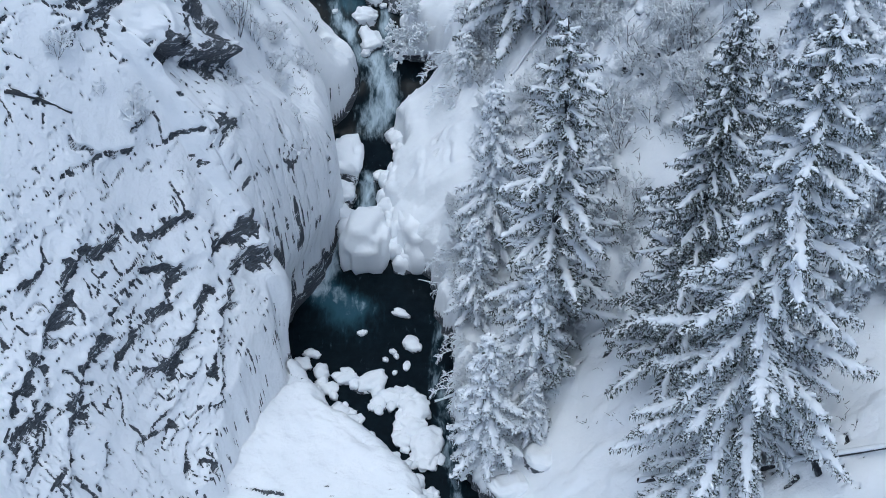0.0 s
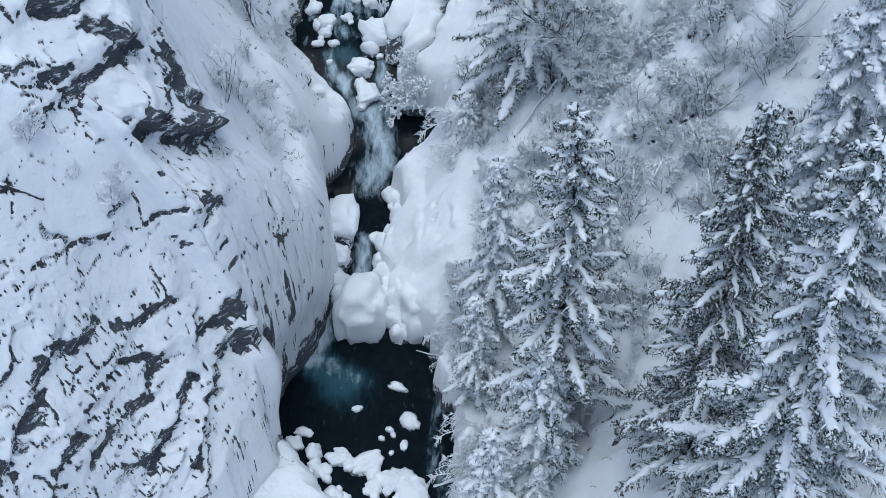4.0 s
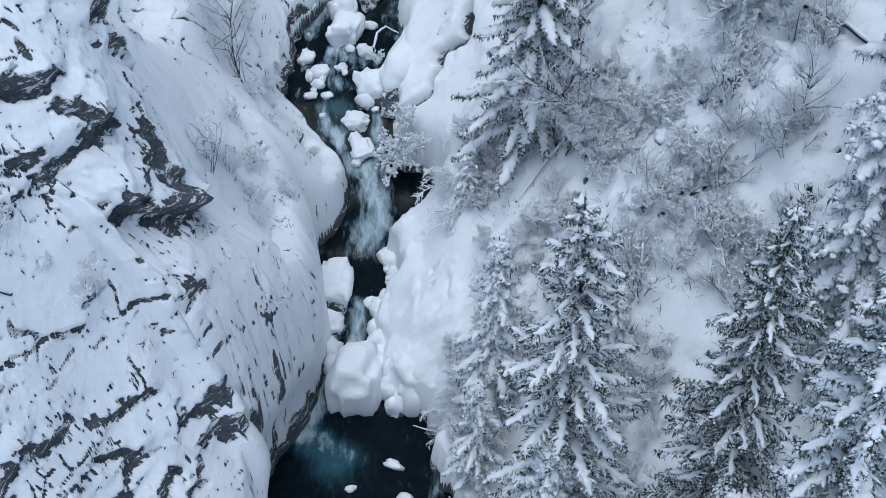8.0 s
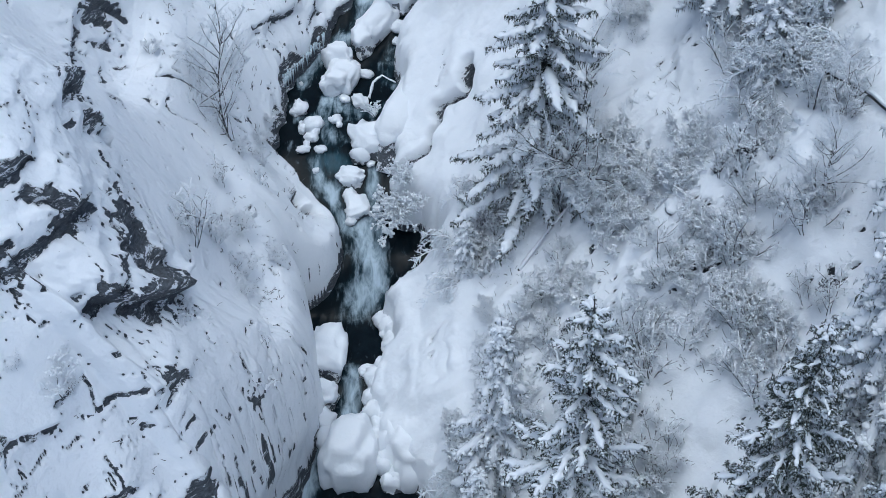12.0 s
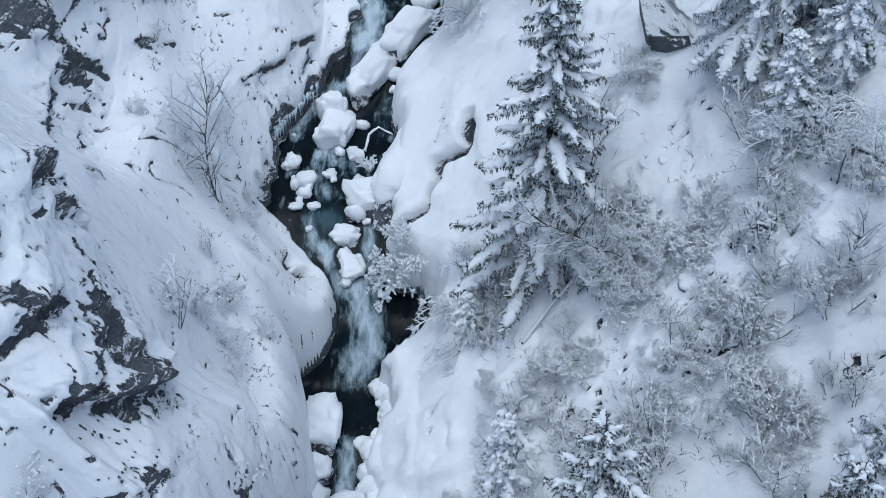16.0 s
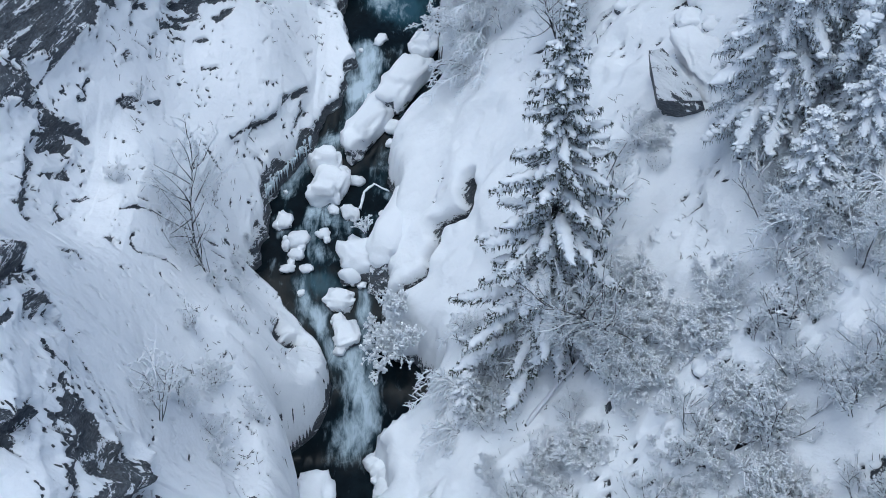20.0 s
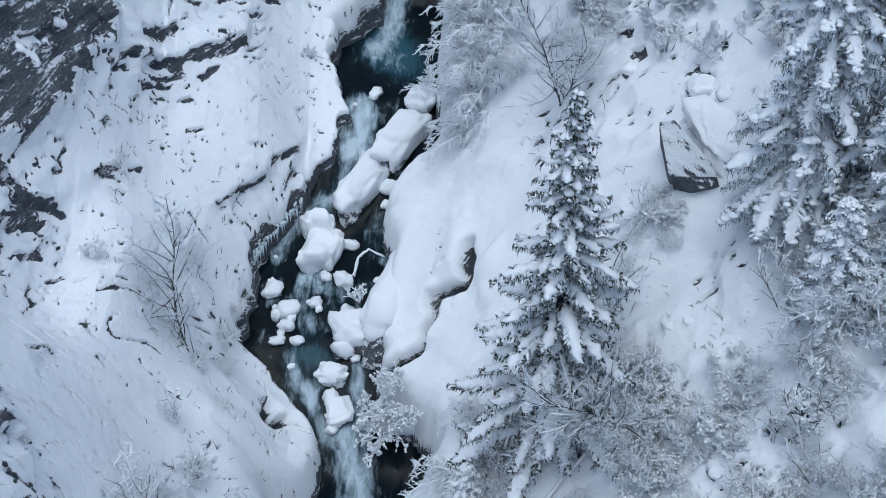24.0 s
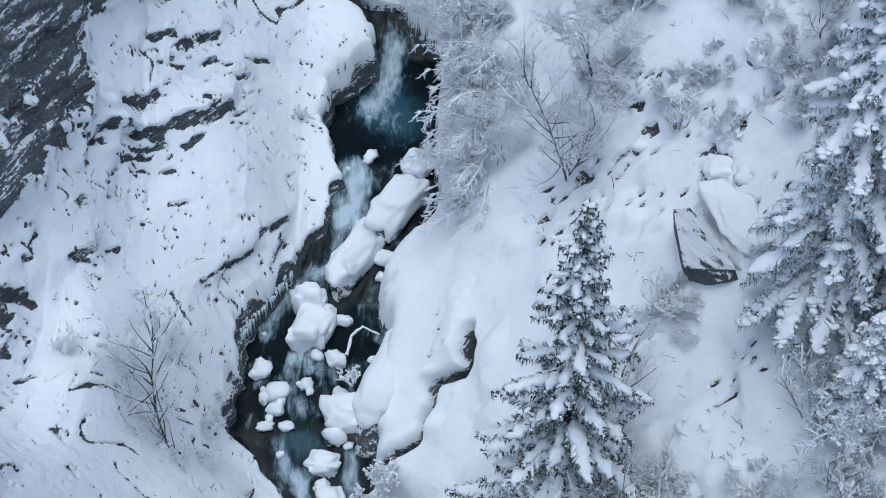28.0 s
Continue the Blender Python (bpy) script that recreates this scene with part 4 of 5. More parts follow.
# rounded lobes of snow that hang over the water along the eastern bank of the cascade
LOBES = []
for k in range(19):
    y = 49.0 + 0.46 * k + litter_rng.uniform(-0.12, 0.12)
    r = litter_rng.uniform(0.26, 0.52)
    LOBES.append((float(level(BANK_R, y)) + litter_rng.uniform(0.3, 0.7), y, r * 1.25, r, 0.75 + 0.4 * r, litter_rng.uniform(-25, 25)))
count = 0
for where, stones in (("pool", LOWER_POOL), ("bar", ISLAND), ("cascade", LOWER_FALL), ("rapids", MIDDLE), ("edge", LITTER), ("chute", UPPER_FALL), ("bank", LOBES)):
    for x, y, rx, ry, h, turn in stones:
        count += 1
        size = "large" if max(rx, ry) > 1 else "small" if max(rx, ry) < 0.45 else "rounded"
        about = {"pool": "snow-capped stone standing in the dark pool", "bar": "snow mound over stones on the gravel bar", "cascade": "snow-capped boulder beside the lower cascade",
                 "rapids": "snow-capped boulder in the shallow rapids", "edge": "snow-capped stone at the edge of the rapids", "chute": "snow-capped boulder splitting the upper chute", "bank": "lobe of snow over a stone of the stream bank"}[where]
        boulder(x, y, float(level(WATER, y)) - 0.05, rx, ry, h, turn, 400 + count, f"{size} {about}", edge=0.24 if where in ("pool", "bar") and h < 0.7 else -0.25 if h > 2 else -0.1 if where == "chute" else 0.16, group=f"boulders of the {where}", block=0.95 if where in ("bar", "bank", "edge") else 0.48 if where == "chute" and x < -5 else None)

# the tilted slab of rock on the wooded slope: a steep broken face, deep snow behind its edge
def outcrop(x, y, turn=0.0, scale=1.0):
    thing = root("rock_outcrop", x, y, 17.9, turn)
    top = [(-1.12, 2.25, 1.4), (-0.6, 2.15, 1.6), (0.0, 1.4, 1.25), (0.65, 0.6, 0.85), (0.82, 0.2, 0.55), (-0.78, 0.65, 0.15)]
    corners = top + [(0.15, 0.3, -0.2), (0.95, 0.1, 0.2), (-0.5, 0.55, -0.1)] + [(a + 0.5, b + 1.2, c - 2.6) for a, b, c in top]
    bm = bmesh.new()
    for c in corners:
        bm.verts.new(Vector(c) * scale)
    bmesh.ops.convex_hull(bm, input=bm.verts)
    bmesh.ops.triangulate(bm, faces=bm.faces)
    for _ in range(4):
        bmesh.ops.subdivide_edges(bm, edges=bm.edges[:], cuts=1, use_grid_fill=True)
    for v in bm.verts:
        v.co += Vector((-0.35, -0.62, 0.7)) * (0.10 * noise.noise(v.co * 1.3) + 0.07 * noise.noise(Vector((0.3 * (0.63 * v.co.x - 0.77 * v.co.y), 2.2 * (0.77 * v.co.x + 0.63 * v.co.y), v.co.z * 2)) * 2.0))
    bm.verts.index_update()
    part("rock", [v.co.copy() for v in bm.verts], [[v.index for v in f.verts] for f in bm.faces], slab_mat, thing, "grey layered rock dusted with snow", smooth=False)
    bm.free()
    rng = random.Random(78)
    dirs, cap, faces, shift = stone_shape(rng, 0.8, 1.45, 0.5, 4, block=0.8, rough=0.34)
    part("snow_cap", [p + Vector((1.0 - 0.45 * p.y, 2.0, 1.05 + 0.3 * p.x + 0.25 * p.y)) for p in cap], faces, snow_mat, thing, "deep snow behind its edge")
    return tagged(thing, "tilted grey rock outcrop with deep snow behind", "rock")


outcrop(9.45, 62.25)
for n, (x, y, r) in enumerate([(10.4, 66.7, 0.75), (10.3, 65.5, 0.6), (11.0, 66.0, 0.5), (11.8, 69.8, 0.7), (12.6, 54.0, 0.8), (14.2, 53.2, 0.6), (9.7, 52.9, 0.55), (10.1, 51.2, 0.5), (4.4, 52.9, 0.5), (8.6, 58.4, 0.45), (9.2, 58.2, 0.35),
                               (8.0, 69.2, 0.5), (6.2, 68.4, 0.5), (3.6, 70.2, 0.4), (4.4, 35.2, 0.8), (2.9, 34.4, 0.9)]):
    boulder(x, y, ground_at(x, y) - 0.1, r, r * 0.75, r * 0.8, 37 * n, 600 + n, "dark stone half buried in the snowy slope", name="stone", edge=0.05, group="stones of the slope")


# ---- conifers ----
def spruce(name, label, h, r, seed, snow=0.6, density=1.0, slim=0.75, droop=1.0, bare_foot=0.1):
    """A spruce standing at its own origin: trunk, crown of needled branches, and the snow that lies on them."""
    rng = random.Random(seed)
    thing = root(name, 0, 0, 0)
    trunk, crown, load = Shape(), Shape(), Shape()
    bend = [Vector((rng.uniform(-1, 1) * 0.012 * h * t, rng.uniform(-1, 1) * 0.012 * h * t, h * t)) for t in (0, 0.2, 0.4, 0.6, 0.8, 1.0)]
    bend[0] = Vector((0, 0, -0.6))
    trunk.tube(bend, [0.014 * h * (1 - t) ** 0.8 + 0.015 for t in (0, 0.2, 0.4, 0.6, 0.8, 1.0)], 8)

    def axis(z):
        t = min(max(z / h, 0), 0.999) * 5
        i = int(t)
        return bend[i].lerp(bend[i + 1], t - i)

    z, level_no = bare_foot * h, 0
    while z < h * 0.985:
        t = z / h
        reach = r * (1 - t) ** slim * (0.75 + 0.25 * min(1, t / 0.15)) + 0.12
        n = max(3, round((4.6 + 1.6 * (1 - t)) * density))
        for k in range(n):
            a = 2 * math.pi * (k + rng.uniform(-0.3, 0.3)) / n + level_no * 2.4
            length = reach * rng.choice((0.5, 0.75, 0.9, 1.0, 1.12)) * rng.uniform(0.85, 1.15)
            p = axis(z + rng.uniform(-0.12, 0.12))
            rise = math.radians(rng.uniform(-12, 6) + 34 * t - 6)
            heading = Vector((math.cos(a), math.sin(a), 0))
            side = Vector((-heading.y, heading.x, 0))
            spine, steps = [p.copy()], 7
            for j in range(steps):
                p = p + (heading * math.cos(rise) + Vector((0, 0, math.sin(rise)))) * (length / steps)
                p = p + side * rng.uniform(-0.03, 0.03) * length * 0.5
                rise -= math.radians(7.5 * droop * rng.uniform(0.5, 1.4)) if j < steps - 3 else -math.radians(5 * droop)
                spine.append(p.copy())
            thick = 0.012 + 0.012 * length
            trunk.tube([spine[0], spine[3], spine[7]], [thick, thick * 0.7, 0.006], 4)

            def on(s):
                u = min(max(s, 0), 0.999) * steps
                i = int(u)
                return spine[i].lerp(spine[i + 1], u - i)

            # snow along the top of the branch, lumpy and with breaks
            s0, s1 = rng.uniform(0.06, 0.25), rng.uniform(0.82, 1.0)
            heavy_here = snow * (0.75 + 0.55 * (1 - t))
            if rng.random() < snow + 0.25:
                n_pts = max(6, int(length * 7))
                w = (0.05 + 0.031 * min(length, 4.0)) * (0.6 + 0.7 * snow) * (1.25 if snow > 0.95 else 1.0)
                uneven = (0.55, 0.75, 0.95, 1.1, 1.3) if snow < 0.95 else (0.75, 0.9, 1.0, 1.2, 1.35)
                pts = [on(s0 + (s1 - s0) * i / (n_pts - 1)) + side * rng.uniform(-0.05, 0.05) + Vector((0, 0, thick)) for i in range(n_pts)]
                load.ridge(pts, [w * min(1.0, 0.35 + 4 * (1 - i / (n_pts - 1))) * rng.choice(uneven) for i in range(n_pts)], 0.8, rng)
            # side twigs with drooping needles, and clods of snow on them
            s = 0.10
            gap = 0.10 / max(length, 0.3)
            while s < 1.0:
                for hand in (-1, 1):
                    root_at = on(s)
                    twig = min((0.15 + 0.30 * length * (1 - s) * (0.4 + s)) * rng.uniform(0.5, 1.3), 0.9)
                    way = (heading * rng.uniform(0.4, 0.9) + side * hand * rng.uniform(0.7, 1.0) + Vector((0, 0, rng.uniform(-0.3, 0.1)))).normalized()
                    mid = root_at + way * (twig * 0.55)
                    tip = mid + (way + Vector((0, 0, rng.uniform(-1.0, -0.2)))).normalized() * (twig * 0.5)
                    flat = Vector((-way.y, way.x, 0)).normalized() * rng.uniform(0.02, 0.045)
                    crown.spray(root_at, mid, tip, flat)
                    crown.spray(root_at, mid + Vector((0, 0, -0.05)), tip + Vector((0, 0, -0.08)), Vector((0, 0, rng.uniform(0.03, 0.06))))
                    for _ in range(2 if twig > 0.25 else 1):
                        hang = root_at + way * (twig * rng.uniform(0.1, 0.9))
                        swing = Vector((rng.uniform(-0.07, 0.07), rng.uniform(-0.07, 0.07), 0))
                        crown.spray(hang, hang + swing + Vector((0, 0, -0.10)), hang + swing * 1.5 + Vector((0, 0, -rng.uniform(0.15, 0.36) * droop)), flat * 0.9)
                    if twig > 0.22 and rng.random() < min(heavy_here * 0.4, 0.36):
                        w = rng.uniform(0.02, 0.045) * (0.6 + 0.7 * snow) * (1 + 0.6 * min(twig, 0.8))
                        up = Vector((0, 0, 0.015))
                        load.ridge([root_at + up, root_at.lerp(mid, 0.5) + up, mid + up, mid.lerp(tip, 0.4) + up], [w * rng.uniform(0.6, 1.5) for _ in range(3)] + [w * 0.5], 0.8, rng)
                    if snow > 1.0 and rng.random() < (0.30 if h > 10 else 0.42):
                        r_puff = rng.uniform(0.004, 0.0135) * h
                        load.lump(root_at.lerp(tip, rng.uniform(0.3, 0.9)), r_puff * rng.uniform(1.0, 1.4), r_puff, 0.6 * r_puff, rng)
                    k = 0.08
                    while k < twig:
                        if rng.random() < (heavy_here * 0.62 if snow < 0.95 else 0.34):
                            at = root_at.lerp(mid, min(k / (0.55 * twig), 1)) if k < 0.55 * twig else mid.lerp(tip, (k - 0.55 * twig) / (0.5 * twig))
                            load.clod(at + Vector((0, 0, 0.015)), rng.uniform(0.025, 0.07) * (0.55 + 0.65 * snow), rng.uniform(0.35, 0.7), rng)
                        k += rng.uniform(0.08, 0.16)
                s += gap * rng.uniform(0.75, 1.3)
        z += (0.30 + 0.40 * (1 - t)) * rng.uniform(0.8, 1.2) / density**0.5
        level_no += 1
    part("trunk", trunk.v, trunk.f, bark_mat, thing)
    part("needle_crown", crown.v, crown.f, needle_mat if snow < 1.0 else white_needle_mat, thing, "dark green needles tipped with rime" if snow < 1.0 else "needles almost hidden by rime", smooth=False)
    part("snow_load", load.v, load.f, snow_mat, thing, "ridges of snow lying along the branches")
    return tagged(thing, label, "conifer", "conifers on the wooded slope")


def stand(tree, x, y, scale=1.0, turn=0.0, lean=(0, 0), wide=1.0):
    tree.matrix_basis = pose(x, y, ground_at(x, y) - 0.15, lean[0], lean[1], turn) @ Matrix.Diagonal((scale * wide, scale * wide, scale, 1))


def another(tree, x, y, scale=1.0, turn=0.0, lean=(0, 0), wide=1.0, label=""):
    before = tree.matrix_basis.copy()
    tree.matrix_basis = Matrix()
    twin = copy_thing(tree, pose(x, y, ground_at(x, y) - 0.15, lean[0], lean[1], turn) @ Matrix.Diagonal((scale * wide, scale * wide, scale, 1)))
    tree.matrix_basis = before
    return tagged(twin, label)


tall = spruce("spruce", "tall sparse spruce with long snow-ridged branches above the pool", 20.0, 3.7, 11, snow=0.76, density=0.8, slim=0.55, droop=0.9, bare_foot=0.14)
stand(tall, 4.75, 39.7)
dark = spruce("spruce", "tall dark green spruce with little snow on its top", 19.0, 3.6, 12, snow=0.52, density=1.1, slim=0.7, droop=1.0)
stand(dark, 9.95, 36.0)
broad = spruce("spruce", "large spruce with heavy snow ridges on its long drooping branches", 22.5, 5.0, 13, snow=0.93, density=0.85, slim=0.62, droop=1.25, bare_foot=0.06)
stand(broad, 11.2, 30.6)
pointed = spruce("spruce", "regular pointed spruce with thick snow on every branch", 16.6, 4.2, 14, snow=0.98, density=1.1, slim=0.95, droop=1.15, bare_foot=0.06)
stand(pointed, 4.3, 56.8)
heavy = spruce("spruce", "dense spruce wholly laden with snow beside the rock outcrop", 14.0, 3.0, 15, snow=1.05, density=1.45, slim=0.6, droop=1.7, bare_foot=0.04)
stand(heavy, 12.3, 60.0)
young = spruce("spruce", "young snow-covered spruce at the edge of the gorge", 8.5, 2.0, 16, snow=1.1, density=1.25, slim=0.7, droop=1.2, bare_foot=0.04)
stand(young, 2.0, 36.0)
another(young, 4.1, 38.2, 1.15, 70, label="dense snowy spruce in front of a taller one")
another(young, 3.9, 36.4, 0.55, 140, label="small snowy spruce crowded beside a larger one")
another(young, 2.3, 45.6, 1.35, 200, wide=0.75, label="slender rimed spruce leaning over the pool's bank")
another(young, 1.6, 43.2, 0.8, 250, label="small rimed spruce on the brink of the gorge")
another(heavy, 14.9, 41.6, 1.05, 100, label="big snow-laden spruce behind a darker one")
another(heavy, 16.6, 36.5, 1.1, 200, label="snow-laden spruce on the upper slope")
another(heavy, 15.2, 59.2, 1.05, 160, label="dense snow-laden spruce in the upper wood")
another(heavy, 17.4, 62.5, 1.1, 260, label="dense snow-laden spruce in the upper wood")
another(heavy, 15.6, 66.5, 1.0, 30, label="dense snow-laden spruce in the upper wood")
for x, y, s, turn, wide in [(13.3, 56.2, 0.62, 20, 1.35), (14.6, 57.2, 0.7, 80, 1.2), (1.4, 55.8, 0.38, 60, 1.5), (7.2, 46.4, 0.4, 100, 1.4)]:
    another(young, x, y, s, turn, (0, -8), wide, "low bushy conifer bowed down with snow")
another(heavy, 18.0, 47.0, 1.1, 310, label="snow-laden spruce on the upper slope")


# ---- bare shrubs and small broadleaved trees, furred with frost ----
def shrub(name, label, category, h, seed, stems=6, spread_of=0.5, forks=3, twigs=4, thick=0.03, snow=0.3, group="", seg=4, reach=(0.5, 0.75), taper=(0.34, 0.62), fine=0.012, bend=0.24, dark=2, fan=0.85, low=0.3, bark=None):
    rng = random.Random(seed)
    thing = root(name, 0, 0, 0)
    wood, lace, load = [], Shape(), Shape()

    def grow(p, way, length, radius, order):
        n = seg if order == 0 else 4 if order == 1 else 2 if order == 2 else 1
        pts = [p.copy()]
        for j in range(n):
            way = (way + Vector((rng.uniform(-1, 1), rng.uniform(-1, 1), rng.uniform(-0.7, 0.7))) * bend + Vector((0, 0, 0.04 if order < 2 else -0.05))).normalized()
            p = p + way * (length / n)
            pts.append(p.copy())
        radii = [radius * (1 - 0.68 * j / n) for j in range(n + 1)]
        if order == 0:
            wood.append(Shape())
        (wood[-1] if order < dark else lace).tube(pts, radii, 5 if order == 0 else 3, 0.5 if order else 0.0)
        if order < 2 and rng.random() < snow * 1.6 or order == 2 and rng.random() < snow * 0.6:
            w = radius + 0.010 + 0.012 * (2 - order)
            load.ridge([q + Vector((0, 0, radius * 0.6)) for q in pts], [w * rng.uniform(0.4, 1.2) for q in pts], 0.8, rng)
        if order >= 2:
            for q in (pts[-1], pts[0].lerp(pts[-1], 0.5)):
                if rng.random() < snow * 1.3:
                    load.clod(q, rng.uniform(0.025, 0.07), 0.75, rng)
        if order >= forks:
            return
        for k in range(twigs if order else round((twigs + 2) * seg / 4)):
            s = rng.uniform(low if order == 0 else 0.3, 1.0) * n
            i = min(int(s), n - 1)
            start = pts[i].lerp(pts[i + 1], s - i)
            turned = (way * rng.uniform(0.5, 1.0) + Vector((rng.uniform(-1, 1), rng.uniform(-1, 1), rng.uniform(-0.35, 0.6))) * fan).normalized()
            grow(start, turned, length * rng.uniform(*taper) * (1.0 if order else 1.2 - 0.5 * s / n), max(radius * 0.55, fine), order + 1)

    for k in range(stems):
        a = 2 * math.pi * (k + rng.random()) / stems
        lean_out = rng.uniform(0.3, 1.2) * spread_of
        foot = Vector((math.cos(a), math.sin(a), 0)) * rng.uniform(0, 0.12) * h * spread_of + Vector((0, 0, -0.15))
        grow(foot, Vector((math.cos(a) * lean_out, math.sin(a) * lean_out, 1)).normalized(), h * rng.uniform(*reach), thick * rng.uniform(0.7, 1.1), 0)
    for limb in wood:
        part("stem", limb.v, limb.f, bark or stem_mat, thing, "dark bare stem")
    tagged(part("frost_lace", lace.v, lace.f, frost_mat, thing, "fine twigs white with hoarfrost"), kind="stuff")
    if load.f:
        tagged(part("snow_load", load.v, load.f, snow_mat, thing, "snow lying on the branches"), kind="stuff")
    return tagged(thing, label, category, group)


thicket = [shrub("shrub", "bare frosted shrub standing in the snow", "shrub", 2.1, 31, stems=9, spread_of=0.75, twigs=3, thick=0.018, snow=0.35, group="frosted shrubs", reach=(0.6, 1.0), bend=0.15, taper=(0.28, 0.5), fine=0.015),
           shrub("shrub", "low wiry shrub with frosted twigs", "shrub", 1.5, 32, stems=10, spread_of=1.1, twigs=3, thick=0.018, snow=0.5, dark=1, group="frosted shrubs", reach=(0.6, 1.0), bend=0.16, taper=(0.28, 0.5), fine=0.016),
           shrub("shrub", "tall thin frosted shrub with dark stems", "shrub", 3.2, 33, stems=7, spread_of=0.5, twigs=3, thick=0.024, snow=0.35, bark=bark_mat, group="frosted shrubs", seg=6, reach=(0.65, 1.0), bend=0.13, taper=(0.24, 0.42), fine=0.014),
           shrub("shrub", "snow-loaded shrub bent by its burden", "shrub", 1.8, 34, stems=8, spread_of=1.2, twigs=4, thick=0.032, snow=1.0, dark=1, group="snow-loaded shrubs", fine=0.018)]
lacy = [shrub("frosted_tree", "broadleaved tree with lacy white frosted twigs", "tree", 5.2, 41, stems=4, spread_of=0.5, forks=4, twigs=4, thick=0.05, snow=0.2, group="frosted trees", dark=1, fine=0.016),
        shrub("frosted_tree", "leaning frosted tree with drooping white twigs", "tree", 4.4, 42, stems=5, spread_of=1.0, forks=4, twigs=4, thick=0.045, snow=0.25, group="frosted trees", dark=1, fine=0.016)]
# each kind is first built where one of its own stands
for made, (x, y, turn) in zip(thicket + lacy, [(9.7, 47.6, 0), (8.6, 48.9, 40), (11.6, 49.6, 0), (9.8, 53.9, 0), (6.6, 73.0, 0), (1.7, 73.6, 0)]):
    stand(made, x, y, 1.0, turn)
# clumps of shrubs: east, north, half widths, how many, which kinds
CLUMPS = [(10.5, 48.5, 3.5, 2.2, 16, (0, 1, 2)), (13.5, 51.5, 2.5, 3.0, 12, (0, 2, 0)), (6.0, 49.0, 2.2, 1.8, 8, (1, 0, 3)), (3.2, 50.5, 1.6, 2.6, 7, (2, 3, 0)), (13.8, 56.5, 2.0, 2.0, 7, (3, 3, 2)),
          (7.6, 56.0, 1.0, 2.2, 7, (3, 0, 2)), (2.0, 56.2, 0.9, 2.0, 8, (2, 3, 3)), (9.4, 70.2, 1.4, 1.8, 3, (3, 0, 1)), (11.5, 72.5, 2.4, 2.0, 4, (0, 1, 3)), (7.0, 42.0, 2.0, 2.0, 7, (0, 3, 1)),
          (11.0, 51.0, 3.0, 2.0, 10, (0, 1, 2)), (5.5, 52.5, 1.8, 1.2, 6, (1, 3, 0)), (12.5, 46.0, 2.0, 1.8, 8, (0, 2, 3)), (8.5, 62.0, 0.8, 1.0, 3, (3, 0, 1)), (14.5, 70.5, 2.2, 3.0, 8, (0, 3, 2)), (7.8, 75.5, 2.0, 2.0, 7, (0, 1, 3)),
          (13.5, 33.5, 1.6, 3.0, 8, (2, 0, 0)), (8.2, 44.5, 1.6, 1.6, 6, (0, 3, 2)), (1.3, 47.0, 0.8, 2.2, 8, (3, 0, 2)), (1.7, 40.0, 0.7, 2.0, 4, (3, 0, 1)), (9.0, 54.5, 2.5, 2.0, 9, (3, 1, 3)), (12.0, 62.8, 1.5, 2.0, 5, (3, 3, 1)), (6.5, 72.5, 2.0, 1.5, 7, (3, 1, 0)), (9.5, 78.5, 3.0, 2.5, 6, (3, 0, 1)), (12.5, 67.5, 2.0, 2.0, 7, (3, 1, 3))]
scatter = random.Random(5)
for cx, cy, rx, ry, n, kinds in CLUMPS:
    for k in range(round(1.4 * n)):
        a, d = scatter.uniform(0, 2 * math.pi), scatter.random() ** 0.6
        another(thicket[scatter.choice(kinds)], cx + rx * d * math.cos(a), cy + ry * d * math.sin(a), scatter.uniform(0.45, 1.0), scatter.uniform(0, 360), (scatter.uniform(-14, 8), scatter.uniform(-16, 6)))
# single shrubs on the snowfields of the western side
for x, y, kind, s in [(-7.25, 47.9, 2, 0.8), (-8.25, 52.5, 0, 0.7), (-9.4, 52.2, 2, 0.6), (-12.5, 41.0, 1, 0.9), (-12.2, 41.1, 0, 0.5), (-9.4, 45.9, 0, 0.8), (-9.1, 46.3, 1, 0.8), (-14.6, 40.4, 0, 0.7), (-13.4, 40.6, 0, 0.4),
                      (-9.6, 50.5, 2, 0.9), (-9.2, 52.4, 1, 0.7), (-7.05, 54.2, 0, 0.6), (-8.15, 51.1, 1, 0.6), (-11.6, 44.9, 0, 0.4), (-8.6, 55.0, 1, 0.8), (-9.5, 56.5, 2, 0.6), (-9.4, 60.7, 1, 0.6),
                      (-10.0, 64.9, 0, 0.9), (-8.9, 63.4, 3, 0.5), (-8.6, 65.2, 3, 0.4), (-8.7, 61.6, 1, 0.6), (-8.3, 58.6, 1, 0.5), (-13.0, 62.0, 0, 0.5), (-12.8, 66.8, 0, 0.5), (-6.2, 78.6, 1, 0.4)]:
    another(thicket[kind], x, y, s, scatter.uniform(0, 360), (0, 15))
for x, y, kind, s, lean in [(2.4, 75.2, 1, 1.0, (0, -22)), (1.6, 78.2, 1, 1.1, (0, -25)), (2.6, 81.5, 0, 1.1, (0, -12)), (5.6, 80.5, 0, 0.9, (0, 0)), (3.2, 72.0, 1, 0.7, (0, -10)), (6.4, 77.5, 0, 0.9, (0, 5)),
                            (5.6, 55.2, 0, 0.95, (0, 8)), (6.4, 54.6, 0, 0.8, (0, 20)), (2.3, 57.2, 1, 0.8, (0, -25)), (14.2, 56.4, 1, 0.9, (0, -20)), (14.5, 53.5, 0, 0.8, (0, -10)), (3.2, 47.5, 1, 0.8, (0, -15)), (2.2, 52.5, 1, 0.5, (0, -20))]:
    another(lacy[kind], x, y, s, scatter.uniform(0, 360), lean)
